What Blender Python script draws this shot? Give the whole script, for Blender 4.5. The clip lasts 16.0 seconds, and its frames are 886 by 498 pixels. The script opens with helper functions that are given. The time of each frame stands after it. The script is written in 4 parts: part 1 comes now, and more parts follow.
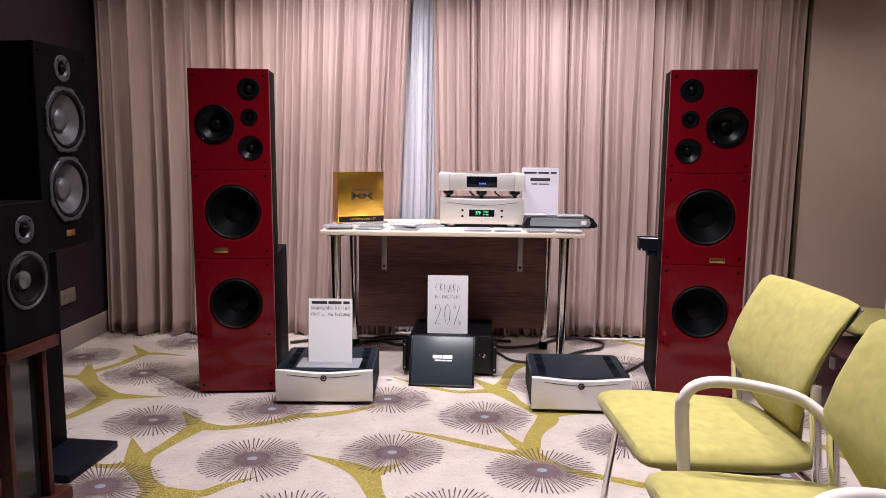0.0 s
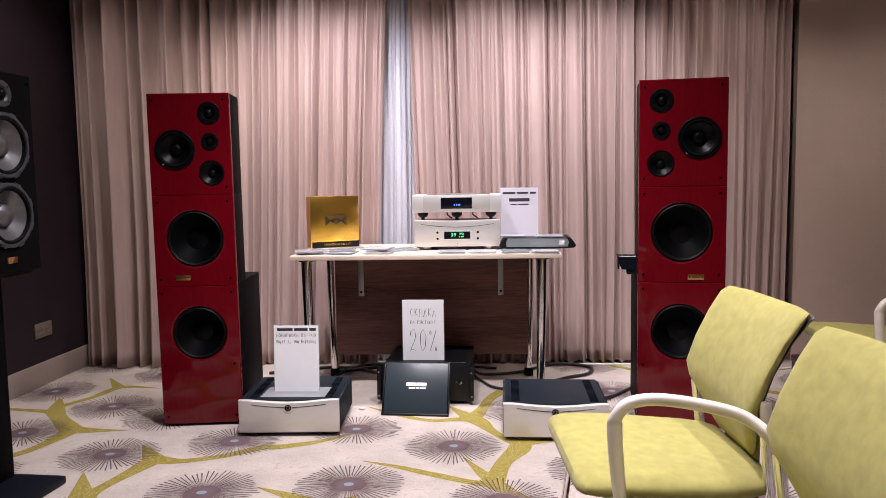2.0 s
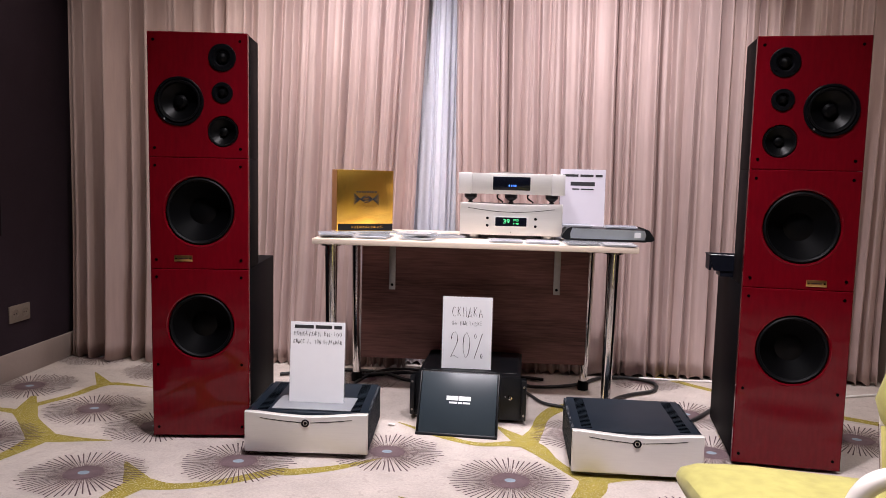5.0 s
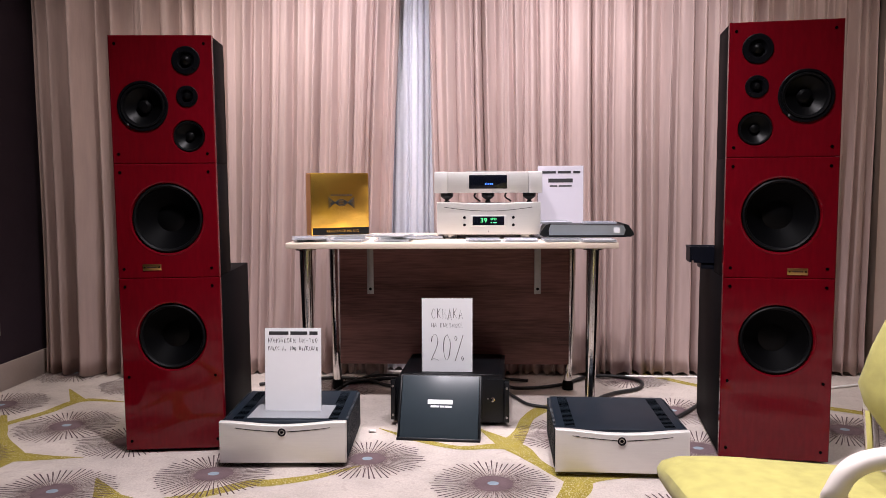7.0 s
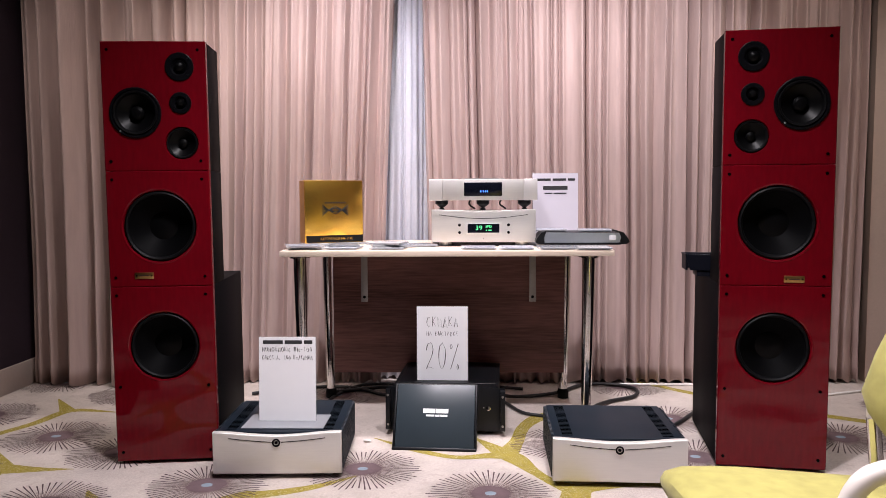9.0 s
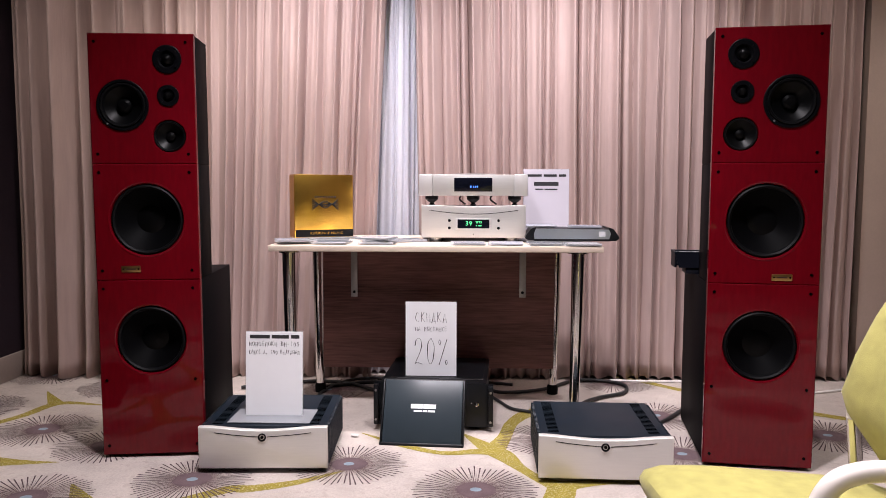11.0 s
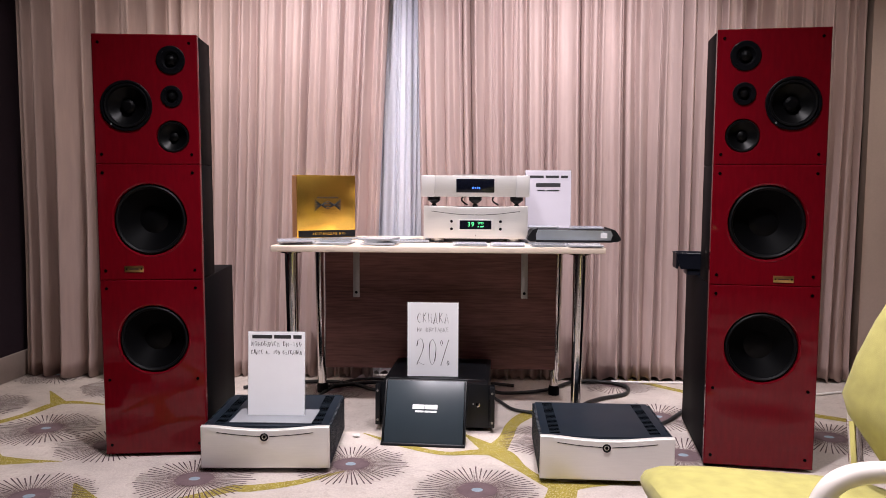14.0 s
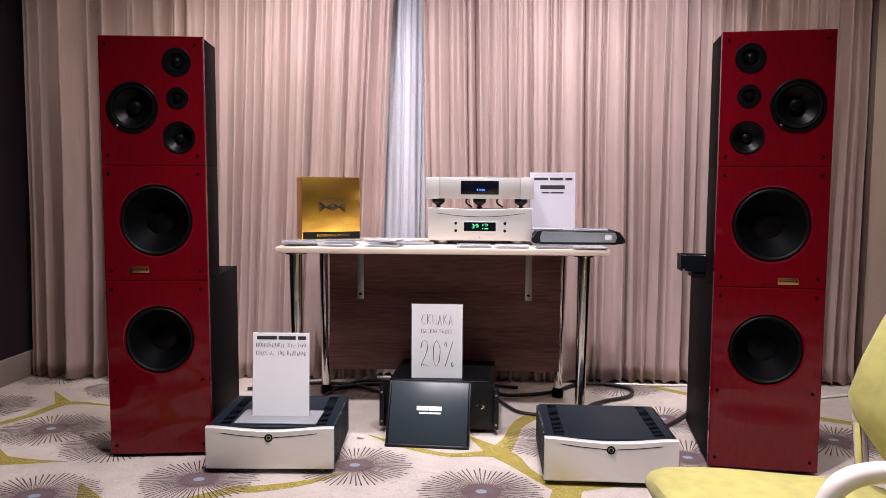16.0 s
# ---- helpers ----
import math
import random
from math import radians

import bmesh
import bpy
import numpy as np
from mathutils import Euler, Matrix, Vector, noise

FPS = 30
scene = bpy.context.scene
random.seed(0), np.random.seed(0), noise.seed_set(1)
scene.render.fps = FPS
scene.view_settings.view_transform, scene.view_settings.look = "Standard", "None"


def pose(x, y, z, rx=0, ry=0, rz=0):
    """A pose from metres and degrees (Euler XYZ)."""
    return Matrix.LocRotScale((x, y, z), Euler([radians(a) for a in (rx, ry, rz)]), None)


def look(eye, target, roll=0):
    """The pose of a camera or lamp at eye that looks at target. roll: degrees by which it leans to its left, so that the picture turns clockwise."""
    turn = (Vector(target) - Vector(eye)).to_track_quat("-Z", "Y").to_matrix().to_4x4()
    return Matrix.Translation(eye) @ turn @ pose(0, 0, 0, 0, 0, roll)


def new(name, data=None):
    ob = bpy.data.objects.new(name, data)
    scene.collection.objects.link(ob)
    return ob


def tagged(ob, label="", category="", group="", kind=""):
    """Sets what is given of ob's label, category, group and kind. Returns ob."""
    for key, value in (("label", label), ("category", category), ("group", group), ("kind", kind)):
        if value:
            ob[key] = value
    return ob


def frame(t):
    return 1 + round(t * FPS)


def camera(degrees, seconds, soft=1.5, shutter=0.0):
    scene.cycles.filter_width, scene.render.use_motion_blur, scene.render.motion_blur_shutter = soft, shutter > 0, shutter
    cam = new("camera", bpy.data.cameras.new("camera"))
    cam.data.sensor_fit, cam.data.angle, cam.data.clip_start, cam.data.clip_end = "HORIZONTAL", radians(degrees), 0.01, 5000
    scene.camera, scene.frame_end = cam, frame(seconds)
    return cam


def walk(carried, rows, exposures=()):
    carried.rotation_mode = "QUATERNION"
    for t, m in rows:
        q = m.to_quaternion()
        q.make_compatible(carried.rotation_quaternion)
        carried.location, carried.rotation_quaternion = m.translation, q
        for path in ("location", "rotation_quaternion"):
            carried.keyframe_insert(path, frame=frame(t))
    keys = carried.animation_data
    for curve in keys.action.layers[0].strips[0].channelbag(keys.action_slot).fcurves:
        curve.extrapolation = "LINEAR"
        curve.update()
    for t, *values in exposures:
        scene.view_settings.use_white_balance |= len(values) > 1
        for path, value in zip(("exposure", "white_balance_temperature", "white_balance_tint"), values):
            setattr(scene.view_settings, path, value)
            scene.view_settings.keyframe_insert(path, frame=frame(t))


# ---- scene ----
cam = camera(61.4, 16.0, soft=0.8)
PATH = [
    (0, (-0.05, -3.733, 1.167), (-0.116, -1.752, 0.901), 0.6),
    (0.5, (-0.069, -3.71, 1.141), (-0.127, -1.726, 0.897), -0.4),
    (1, (-0.054, -3.679, 1.138), (-0.012, -1.692, 0.913), -1.2),
    (1.5, (0.029, -3.669, 1.123), (-0.029, -1.683, 0.892), -0.8),
    (2, (0.208, -3.613, 1.103), (0.074, -1.625, 0.925), -0.9),
    (2.5, (0.227, -3.526, 1.102), (0.036, -1.546, 0.898), 0.3),
    (3, (0.165, -3.385, 1.091), (-0.099, -1.414, 0.88), 0.9),
    (3.2, (0.157, -3.348, 1.08), (-0.088, -1.373, 0.887), 0.75),
    (5.3, (-0.04, -2.989, 1.007), (-0.161, -1.002, 0.817), 2.1),
    (5.5, (-0.02, -2.977, 1.004), (-0.121, -0.988, 0.814), 2.3),
    (6, (0.007, -2.962, 0.994), (-0.084, -0.973, 0.798), -0.8),
    (6.5, (0.011, -2.958, 0.979), (-0.091, -0.97, 0.789), -0.9),
    (7, (0.015, -2.962, 0.976), (-0.102, -0.972, 0.809), -0.3),
    (7.5, (0.018, -2.956, 0.982), (-0.101, -0.966, 0.819), -0.1),
    (8, (0.017, -2.951, 0.988), (-0.099, -0.961, 0.823), 0.1),
    (8.5, (0.015, -2.95, 0.988), (-0.099, -0.959, 0.826), 0.3),
    (9, (-0.009, -2.945, 0.977), (-0.098, -0.952, 0.829), -0.3),
    (11.5, (0.03, -2.936, 0.983), (-0.053, -0.944, 0.817), 0.2),
    (12, (0.024, -2.939, 0.98), (-0.057, -0.947, 0.817), 0.1),
    (12.5, (0.027, -2.941, 0.98), (-0.06, -0.95, 0.818), 0.3),
    (13, (0.024, -2.94, 0.98), (-0.06, -0.948, 0.817), 0.3),
    (13.5, (0.03, -2.939, 0.977), (-0.059, -0.947, 0.816), 0.2),
    (14, (0.025, -2.943, 0.983), (-0.063, -0.951, 0.821), 0.3),
    (14.5, (0.024, -2.947, 0.977), (-0.065, -0.955, 0.821), 0.2),
    (15, (0.026, -2.946, 0.977), (-0.066, -0.954, 0.822), 0.4),
    (15.5, (0.025, -2.945, 0.976), (-0.07, -0.954, 0.824), 0.4),
    (16, (0.021, -2.947, 0.978), (-0.076, -0.955, 0.824), 0.4),
]
walk(cam, [(t, look(eye, target, roll)) for t, eye, target, roll in PATH])

# ---- world and lights ----
world = bpy.data.worlds.new("world")
scene.world = world
world.use_nodes = True
world.node_tree.nodes["Background"].inputs[0].default_value = (0.5, 0.55, 0.7, 1)
world.node_tree.nodes["Background"].inputs[1].default_value = 0.002
scene.view_settings.exposure = 0.0


def unseen_spot(x, y, power, size=95, blend=0.6, tint=(1.0, 0.925, 0.99), tilt=0.0, z=2.66):
    lamp = bpy.data.lights.new("unseen_spot", "SPOT")
    lamp.energy, lamp.spot_size, lamp.spot_blend, lamp.shadow_soft_size, lamp.color = power, radians(size), blend, 0.045, tint
    ob = new("unseen_spot", lamp)
    ob.matrix_world = pose(x, y, z, tilt, 0, 0)
    return ob


WASH = 116
for x, k in ((-0.86, 0.85), (-0.5, 0.85), (0.22, 1.28), (0.80, 1.10)):
    unseen_spot(x, 0.14, WASH * k, 80, 1.0, tilt=18)
# warm lamps, unseen, added to brighten the curtain ends and the pier
for x, y, k, tilt, size in ((-1.80, -0.10, 0.40, 15, 98), (-1.22, 0.08, 0.62, 14, 84), (2.50, -0.10, 0.40, 8, 104), (1.50, 0.12, 0.34, 15, 92)):
    unseen_spot(x, y, WASH * k, size, 1.0, (1.0, 0.88, 0.82), tilt)
ROOM = 124
# the first two follow the speaker shadows; the other four are added fill
for x, y, k, size in ((-0.42, -1.15, 2.1, 110), (0.36, -1.12, 1.9, 110), (0.10, -2.55, 0.75, 78), (1.1, -3.3, 0.85, 84), (1.40, -1.75, 1.15, 84), (-0.4, -4.2, 0.4, 80)):
    unseen_spot(x, y, ROOM * k, size, 1.0)

# ---- materials ----


def mat(name, color, rough=0.5, metal=0.0, vary=0.12, scale=60.0, bump=0.0, bump_scale=None, coat=0.0, stretch=(1, 1, 1), sheen=0.0, spec=0.5, spread=0.0):
    """Colour that varies at a coarse and a fine size, with relief."""
    m = bpy.data.materials.new(name)
    m.use_nodes = True
    nt = m.node_tree
    n, l = nt.nodes, nt.links
    b = n["Principled BSDF"]
    b.inputs["Roughness"].default_value, b.inputs["Metallic"].default_value = rough, metal
    b.inputs["Coat Weight"].default_value, b.inputs["Coat Roughness"].default_value = coat, 0.04
    b.inputs["Sheen Weight"].default_value = sheen
    b.inputs["Specular IOR Level"].default_value = spec
    co = n.new("ShaderNodeTexCoord")
    mp = n.new("ShaderNodeMapping")
    mp.inputs["Scale"].default_value = stretch
    l.new(co.outputs["Object"], mp.inputs["Vector"])
    fine, coarse = n.new("ShaderNodeTexNoise"), n.new("ShaderNodeTexNoise")
    fine.inputs["Scale"].default_value, fine.inputs["Detail"].default_value = scale, 4
    coarse.inputs["Scale"].default_value, coarse.inputs["Detail"].default_value = scale / 14, 2
    for t in (fine, coarse):
        l.new(mp.outputs["Vector"], t.inputs["Vector"])
    add = n.new("ShaderNodeMath")
    add.operation = "ADD"
    l.new(fine.outputs["Fac"], add.inputs[0])
    l.new(coarse.outputs["Fac"], add.inputs[1])
    ramp = n.new("ShaderNodeMapRange")
    ramp.inputs["From Min"].default_value, ramp.inputs["From Max"].default_value = 0.6, 1.4
    ramp.inputs["To Min"].default_value, ramp.inputs["To Max"].default_value = 1 - vary, 1 + vary
    l.new(add.outputs[0], ramp.inputs["Value"])
    mul = n.new("ShaderNodeVectorMath")
    mul.operation = "SCALE"
    mul.inputs[0].default_value = color
    l.new(ramp.outputs["Result"], mul.inputs["Scale"])
    l.new(mul.outputs["Vector"], b.inputs["Base Color"])
    if spread:
        rr = n.new("ShaderNodeMapRange")
        rr.inputs["From Min"].default_value, rr.inputs["From Max"].default_value = 0.3, 0.7
        rr.inputs["To Min"].default_value, rr.inputs["To Max"].default_value = max(rough - spread, 0.02), rough + spread
        l.new(coarse.outputs["Fac"], rr.inputs["Value"])
        l.new(rr.outputs["Result"], b.inputs["Roughness"])
    if bump:
        tex = n.new("ShaderNodeTexNoise")
        tex.inputs["Scale"].default_value, tex.inputs["Detail"].default_value = bump_scale or scale, 3
        l.new(mp.outputs["Vector"], tex.inputs["Vector"])
        bp = n.new("ShaderNodeBump")
        bp.inputs["Strength"].default_value, bp.inputs["Distance"].default_value = bump, 0.004
        l.new(tex.outputs["Fac"], bp.inputs["Height"])
        l.new(bp.outputs["Normal"], b.inputs["Normal"])
    return m


def glow(name, color, power, base=(0.01, 0.01, 0.012)):
    m = mat(name, base, 0.2)
    b = m.node_tree.nodes["Principled BSDF"]
    b.inputs["Emission Color"].default_value, b.inputs["Emission Strength"].default_value = (*color, 1), power
    return m


def clear(name, color, rough=0.03, alpha_mix=0.75):
    """Thin clear plastic: mostly see-through, with a glossy face."""
    m = bpy.data.materials.new(name)
    m.use_nodes = True
    nt = m.node_tree
    n, l = nt.nodes, nt.links
    n.remove(n["Principled BSDF"])
    tr, gl, mx = n.new("ShaderNodeBsdfTransparent"), n.new("ShaderNodeBsdfPrincipled"), n.new("ShaderNodeMixShader")
    tr.inputs["Color"].default_value = (*color, 1)
    gl.inputs["Base Color"].default_value, gl.inputs["Roughness"].default_value = (*color, 1), rough
    mx.inputs["Fac"].default_value = 1 - alpha_mix
    l.new(tr.outputs[0], mx.inputs[1])
    l.new(gl.outputs[0], mx.inputs[2])
    l.new(mx.outputs[0], n["Material Output"].inputs["Surface"])
    return m


M_WALL = mat("wall_paint", (0.54, 0.425, 0.37), 0.7, vary=0.05, scale=90, bump=0.15, bump_scale=420)
# colour of the unseen end wall, darkened to cut fill and reflections
M_BACK_WALL = mat("dim_end_wall", (0.11, 0.09, 0.085), 0.7, vary=0.05, scale=90)
M_DARK_WALL = mat("dark_wallpaper", (0.029, 0.0185, 0.0265), 0.75, spec=0.2, vary=0.15, scale=120, bump=0.2, bump_scale=500)
# ceiling out of view; its grey is lowered to weaken bounced light
M_CEIL = mat("dim_ceiling", (0.34, 0.33, 0.325), 0.8, vary=0.03)
M_BASE = mat("baseboard_paint", (0.36, 0.295, 0.265), 0.45, vary=0.05)
M_CARPET = mat("carpet_wool", (0.50, 0.435, 0.395), 0.95, vary=0.20, scale=110, bump=0.6, bump_scale=700, sheen=0.15, spec=0.1)
M_BAND = mat("carpet_olive", (0.275, 0.22, 0.038), 0.95, vary=0.3, scale=420, bump=0.6, bump_scale=700, spec=0.1)


def fleck(m, color, scale, share):
    """Scatters small flecks of another yarn colour over a material."""
    n, l = m.node_tree.nodes, m.node_tree.links
    b = n["Principled BSDF"]
    base = b.inputs["Base Color"].links[0].from_socket
    co, tex, ramp, mix = n.new("ShaderNodeTexCoord"), n.new("ShaderNodeTexNoise"), n.new("ShaderNodeMapRange"), n.new("ShaderNodeMixRGB")
    tex.inputs["Scale"].default_value, tex.inputs["Detail"].default_value = scale, 2
    ramp.inputs["From Min"].default_value, ramp.inputs["From Max"].default_value = share, share + 0.05
    l.new(co.outputs["Object"], tex.inputs["Vector"])
    l.new(tex.outputs["Fac"], ramp.inputs["Value"])
    l.new(ramp.outputs["Result"], mix.inputs["Fac"])
    l.new(base, mix.inputs["Color1"])
    mix.inputs["Color2"].default_value = (*color, 1)
    l.new(mix.outputs["Color"], b.inputs["Base Color"])


fleck(M_BAND, (0.48, 0.41, 0.23), 190, 0.56)
fleck(M_BAND, (0.20, 0.15, 0.02), 230, 0.62)
fleck(M_CARPET, (0.45, 0.385, 0.345), 30, 0.60)
M_SPIKE = mat("carpet_plum", (0.085, 0.055, 0.062), 0.95, vary=0.2, scale=240, bump=0.6, bump_scale=700, spec=0.1)
M_PLUM = mat("carpet_mauve", (0.135, 0.092, 0.098), 0.95, vary=0.25, scale=300, bump=0.6, bump_scale=700, spec=0.1)
M_FINE = mat("carpet_taupe", (0.19, 0.14, 0.135), 0.95, vary=0.25, scale=300, bump=0.6, bump_scale=700, spec=0.1)
M_BLUE = mat("carpet_blue", (0.23, 0.29, 0.34), 0.95, vary=0.2, scale=300, bump=0.6, bump_scale=700, spec=0.1)
M_CURTAIN = mat("curtain_cloth", (0.47, 0.352, 0.326), 0.45, vary=0.12, scale=40, bump=0.18, bump_scale=130, spec=0.5, stretch=(1, 1, 0.12))
M_SHEER = mat("sheer_cloth", (0.62, 0.625, 0.69), 0.8, vary=0.06, scale=60)
M_RED = mat("red_lacquer", (0.114, 0.0012, 0.0052), 0.5, spec=0.02, vary=0.20, scale=26, coat=0.6, bump=0.012, bump_scale=30, stretch=(3, 1, 0.6))
M_CABINET = mat("black_cabinet", (0.0035, 0.0033, 0.0042), 0.6, spec=0.04, vary=0.2, scale=50, bump=0.05)
M_CONE = mat("paper_cone", (0.0015, 0.0015, 0.0018), 0.5, spec=0.03, vary=0.25, scale=120, bump=0.12, bump_scale=160)
M_CONE_GLOSS = mat("poly_cone", (0.002, 0.002, 0.0023), 0.36, spec=0.09, vary=0.2, scale=120, bump=0.05)
M_RUBBER = mat("rubber", (0.003, 0.003, 0.0035), 0.5, spec=0.1, vary=0.1)
M_FLANGE = mat("black_flange", (0.003, 0.003, 0.004), 0.4, spec=0.06, vary=0.15, bump=0.03)
M_SILVER_CONE = mat("grey_cone", (0.13, 0.127, 0.135), 0.36, metal=0.6, vary=0.18, scale=50, bump=0.06)
M_ALU_RING = mat("cast_ring", (0.045, 0.047, 0.055), 0.45, metal=0.3, vary=0.15)
M_BRASS = mat("brass_plate", (0.62, 0.38, 0.14), 0.32, metal=1.0, vary=0.15, scale=90)
M_ALU = mat("satin_aluminium", (0.72, 0.70, 0.67), 0.42, metal=0.55, vary=0.04, scale=200, bump=0.02, stretch=(1, 1, 12))
M_BLACKTOP = mat("black_sheet_metal", (0.009, 0.014, 0.021), 0.42, spec=0.2, vary=0.18, scale=30, bump=0.04, bump_scale=500, spread=0.1)
M_BLACK = mat("black_plastic", (0.004, 0.0045, 0.006), 0.42, spec=0.3, vary=0.2, scale=70, bump=0.03)
M_HOLE = mat("dark_slot", (0.001, 0.001, 0.001), 0.9, spec=0.0, vary=0.1)
M_CHROME = mat("chrome", (0.72, 0.70, 0.68), 0.12, metal=1.0, vary=0.05, spread=0.05)
M_STEEL = mat("bracket_steel", (0.33, 0.32, 0.31), 0.4, metal=0.9, vary=0.1)
M_TABLE = mat("maple_laminate", (0.66, 0.55, 0.45), 0.4, vary=0.10, scale=22, stretch=(0.6, 6, 6), bump=0.01)
M_WALNUT = mat("walnut_laminate", (0.170, 0.080, 0.072), 0.55, spec=0.3, vary=0.62, scale=26, stretch=(0.35, 4, 5), bump=0.05, bump_scale=60)
M_PAPER = mat("white_paper", (0.78, 0.78, 0.80), 0.6, vary=0.02, scale=20)
# darker, lilac-grey version of the white paper, used on the table sign only
M_GREYED_PAPER = mat("greyed_paper", (0.60, 0.565, 0.63), 0.6, vary=0.02, scale=20)
M_INK = mat("black_ink", (0.02, 0.02, 0.022), 0.7, vary=0.1)
M_GOLD = mat("gold_foil", (1.0, 0.60, 0.11), 0.26, metal=1.0, vary=0.05, scale=14, bump=0.05, bump_scale=7)
M_GOLD_SIDE = mat("gold_foil_side", (0.62, 0.33, 0.07), 0.3, metal=1.0, vary=0.1)
M_ACRYL = clear("clear_acrylic", (0.92, 0.94, 0.95))
M_ACRYL_GREY = clear("grey_acrylic", (0.45, 0.47, 0.5), 0.08, 0.45)
M_CASE = clear("clear_case", (0.88, 0.90, 0.93), 0.05, 0.68)
M_FABRIC = mat("lime_fabric", (0.355, 0.32, 0.098), 0.85, vary=0.20, scale=34, bump=0.14, bump_scale=480, sheen=0.15, spec=0.2)
M_ARM = mat("warm_white_plastic", (0.66, 0.60, 0.55), 0.38, vary=0.05, scale=40)
M_SHELL = mat("maroon_shell", (0.034, 0.010, 0.012), 0.4, vary=0.25, scale=30)
M_REDWOOD = mat("cherry_wood", (0.045, 0.0105, 0.007), 0.4, spec=0.25, vary=0.35, scale=30, stretch=(5, 5, 0.5), bump=0.03)
M_NAVY = mat("navy_board", (0.004, 0.005, 0.010), 0.45, spec=0.14, vary=0.15)
M_SOCKET = mat("socket_plastic", (0.22, 0.18, 0.15), 0.4, vary=0.05)
M_CABLE = mat("cable_rubber", (0.010, 0.010, 0.011), 0.5, vary=0.2)
M_WHITE_CABLE = mat("white_cable", (0.75, 0.73, 0.70), 0.5, vary=0.05)
M_CRUMB = mat("plaster_crumb", (0.55, 0.52, 0.5), 0.9, vary=0.15)
M_GREEN = glow("green_digits", (0.15, 1.0, 0.35), 1.6)
M_BLUE_LED = glow("blue_digits", (0.08, 0.25, 1.0), 2.5)
M_WHITE_PRINT = mat("white_print", (0.85, 0.86, 0.88), 0.5, vary=0.02)
M_SCREEN = mat("display_glass", (0.004, 0.005, 0.010), 0.12, vary=0.05)

# ---- mesh helpers ----


def box(bm, c, s, bevel=0.0, seg=2, rot=None):
    """Adds a box of size s round c, its edges rounded by bevel."""
    m = Matrix.Translation(c) @ (rot.to_4x4() if rot else Matrix()) @ Matrix.Diagonal((*s, 1))
    made = bmesh.ops.create_cube(bm, size=1, matrix=m)
    if bevel:
        edges = {e for v in made["verts"] for e in v.link_edges}
        bmesh.ops.bevel(bm, geom=list(edges), offset=bevel, segments=seg, profile=0.5, affect="EDGES")
    return bm


def lathe(bm, profile, axis="-y", at=(0, 0, 0), seg=40):
    """Turns a profile of (radius, height) round an axis; height runs along it."""
    rings = []
    for r, h in profile:
        ring = []
        for k in range(seg):
            a = 2 * math.pi * k / seg
            u, v = r * math.cos(a), r * math.sin(a)
            p = {"-y": (u, -h, v), "z": (u, v, h), "x": (h, u, v)}[axis]
            ring.append(bm.verts.new((at[0] + p[0], at[1] + p[1], at[2] + p[2])))
        rings.append(ring)
    for a, b in zip(rings, rings[1:]):
        for k in range(seg):
            bm.faces.new((a[k], a[(k + 1) % seg], b[(k + 1) % seg], b[k]))
    bmesh.ops.recalc_face_normals(bm, faces=bm.faces)
    return bm


def smooth_path(points, n=8):
    """Points along a Catmull-Rom curve."""
    p = [Vector(q) for q in points]
    p = [2 * p[0] - p[1], *p, 2 * p[-1] - p[-2]]
    out = []
    for i in range(1, len(p) - 2):
        for k in range(n):
            t = k / n
            out.append(0.5 * (2 * p[i] + (p[i + 1] - p[i - 1]) * t + (2 * p[i - 1] - 5 * p[i] + 4 * p[i + 1] - p[i + 2]) * t * t
                              + (3 * p[i] - p[i - 1] - 3 * p[i + 1] + p[i + 2]) * t ** 3))
    return [*out, p[-2]]


def tube(bm, points, radius, seg=12, flat=1.0):
    """A round rod along points; radius may be a pair for its two ends."""
    r0, r1 = radius if isinstance(radius, tuple) else (radius, radius)
    rings, pts = [], [Vector(q) for q in points]
    up = Vector((0.13, 0.21, 0.97)).normalized()
    for i, p in enumerate(pts):
        d = (pts[min(i + 1, len(pts) - 1)] - pts[max(i - 1, 0)]).normalized()
        a = d.cross(up)
        if a.length < 0.2:
            a = d.cross(Vector((0, 1, 0)))
        a.normalize()
        b = a.cross(d)
        r = r0 + (r1 - r0) * i / max(len(pts) - 1, 1)
        rings.append([bm.verts.new(p + r * (math.cos(t) * a + flat * math.sin(t) * b)) for t in (2 * math.pi * k / seg for k in range(seg))])
    for a, b in zip(rings, rings[1:]):
        for k in range(seg):
            bm.faces.new((a[k], a[(k + 1) % seg], b[(k + 1) % seg], b[k]))
    bm.faces.new(rings[0])
    bm.faces.new(rings[-1])
    bmesh.ops.recalc_face_normals(bm, faces=bm.faces)
    return bm


def prism(bm, outline, depth, axis="y"):
    """A flat outline (u, z) pushed back along y, or (x, y) pushed up along z."""
    if axis == "y":
        a, b = [[bm.verts.new((u, d, z)) for u, z in outline] for d in (0, depth)]
    else:
        a, b = [[bm.verts.new((u, z, d)) for u, z in outline] for d in (0, depth)]
    bm.faces.new(a)
    bm.faces.new(b)
    for k in range(len(a)):
        bm.faces.new((a[k], a[(k + 1) % len(a)], b[(k + 1) % len(a)], b[k]))
    bmesh.ops.recalc_face_normals(bm, faces=bm.faces)
    return bm


def finish(bm, name, material, smooth=True):
    me = bpy.data.meshes.new(name)
    bm.to_mesh(me)
    bm.free()
    me.materials.append(material)
    if smooth:
        me.shade_smooth()
        me.set_sharp_from_angle(angle=radians(32))
    return me


def part(name, bm, material, parent, label="", at=None):
    ob = new(name, finish(bm, name, material))
    ob.parent = parent
    if at is not None:
        ob.matrix_local = at
    return tagged(ob, label)


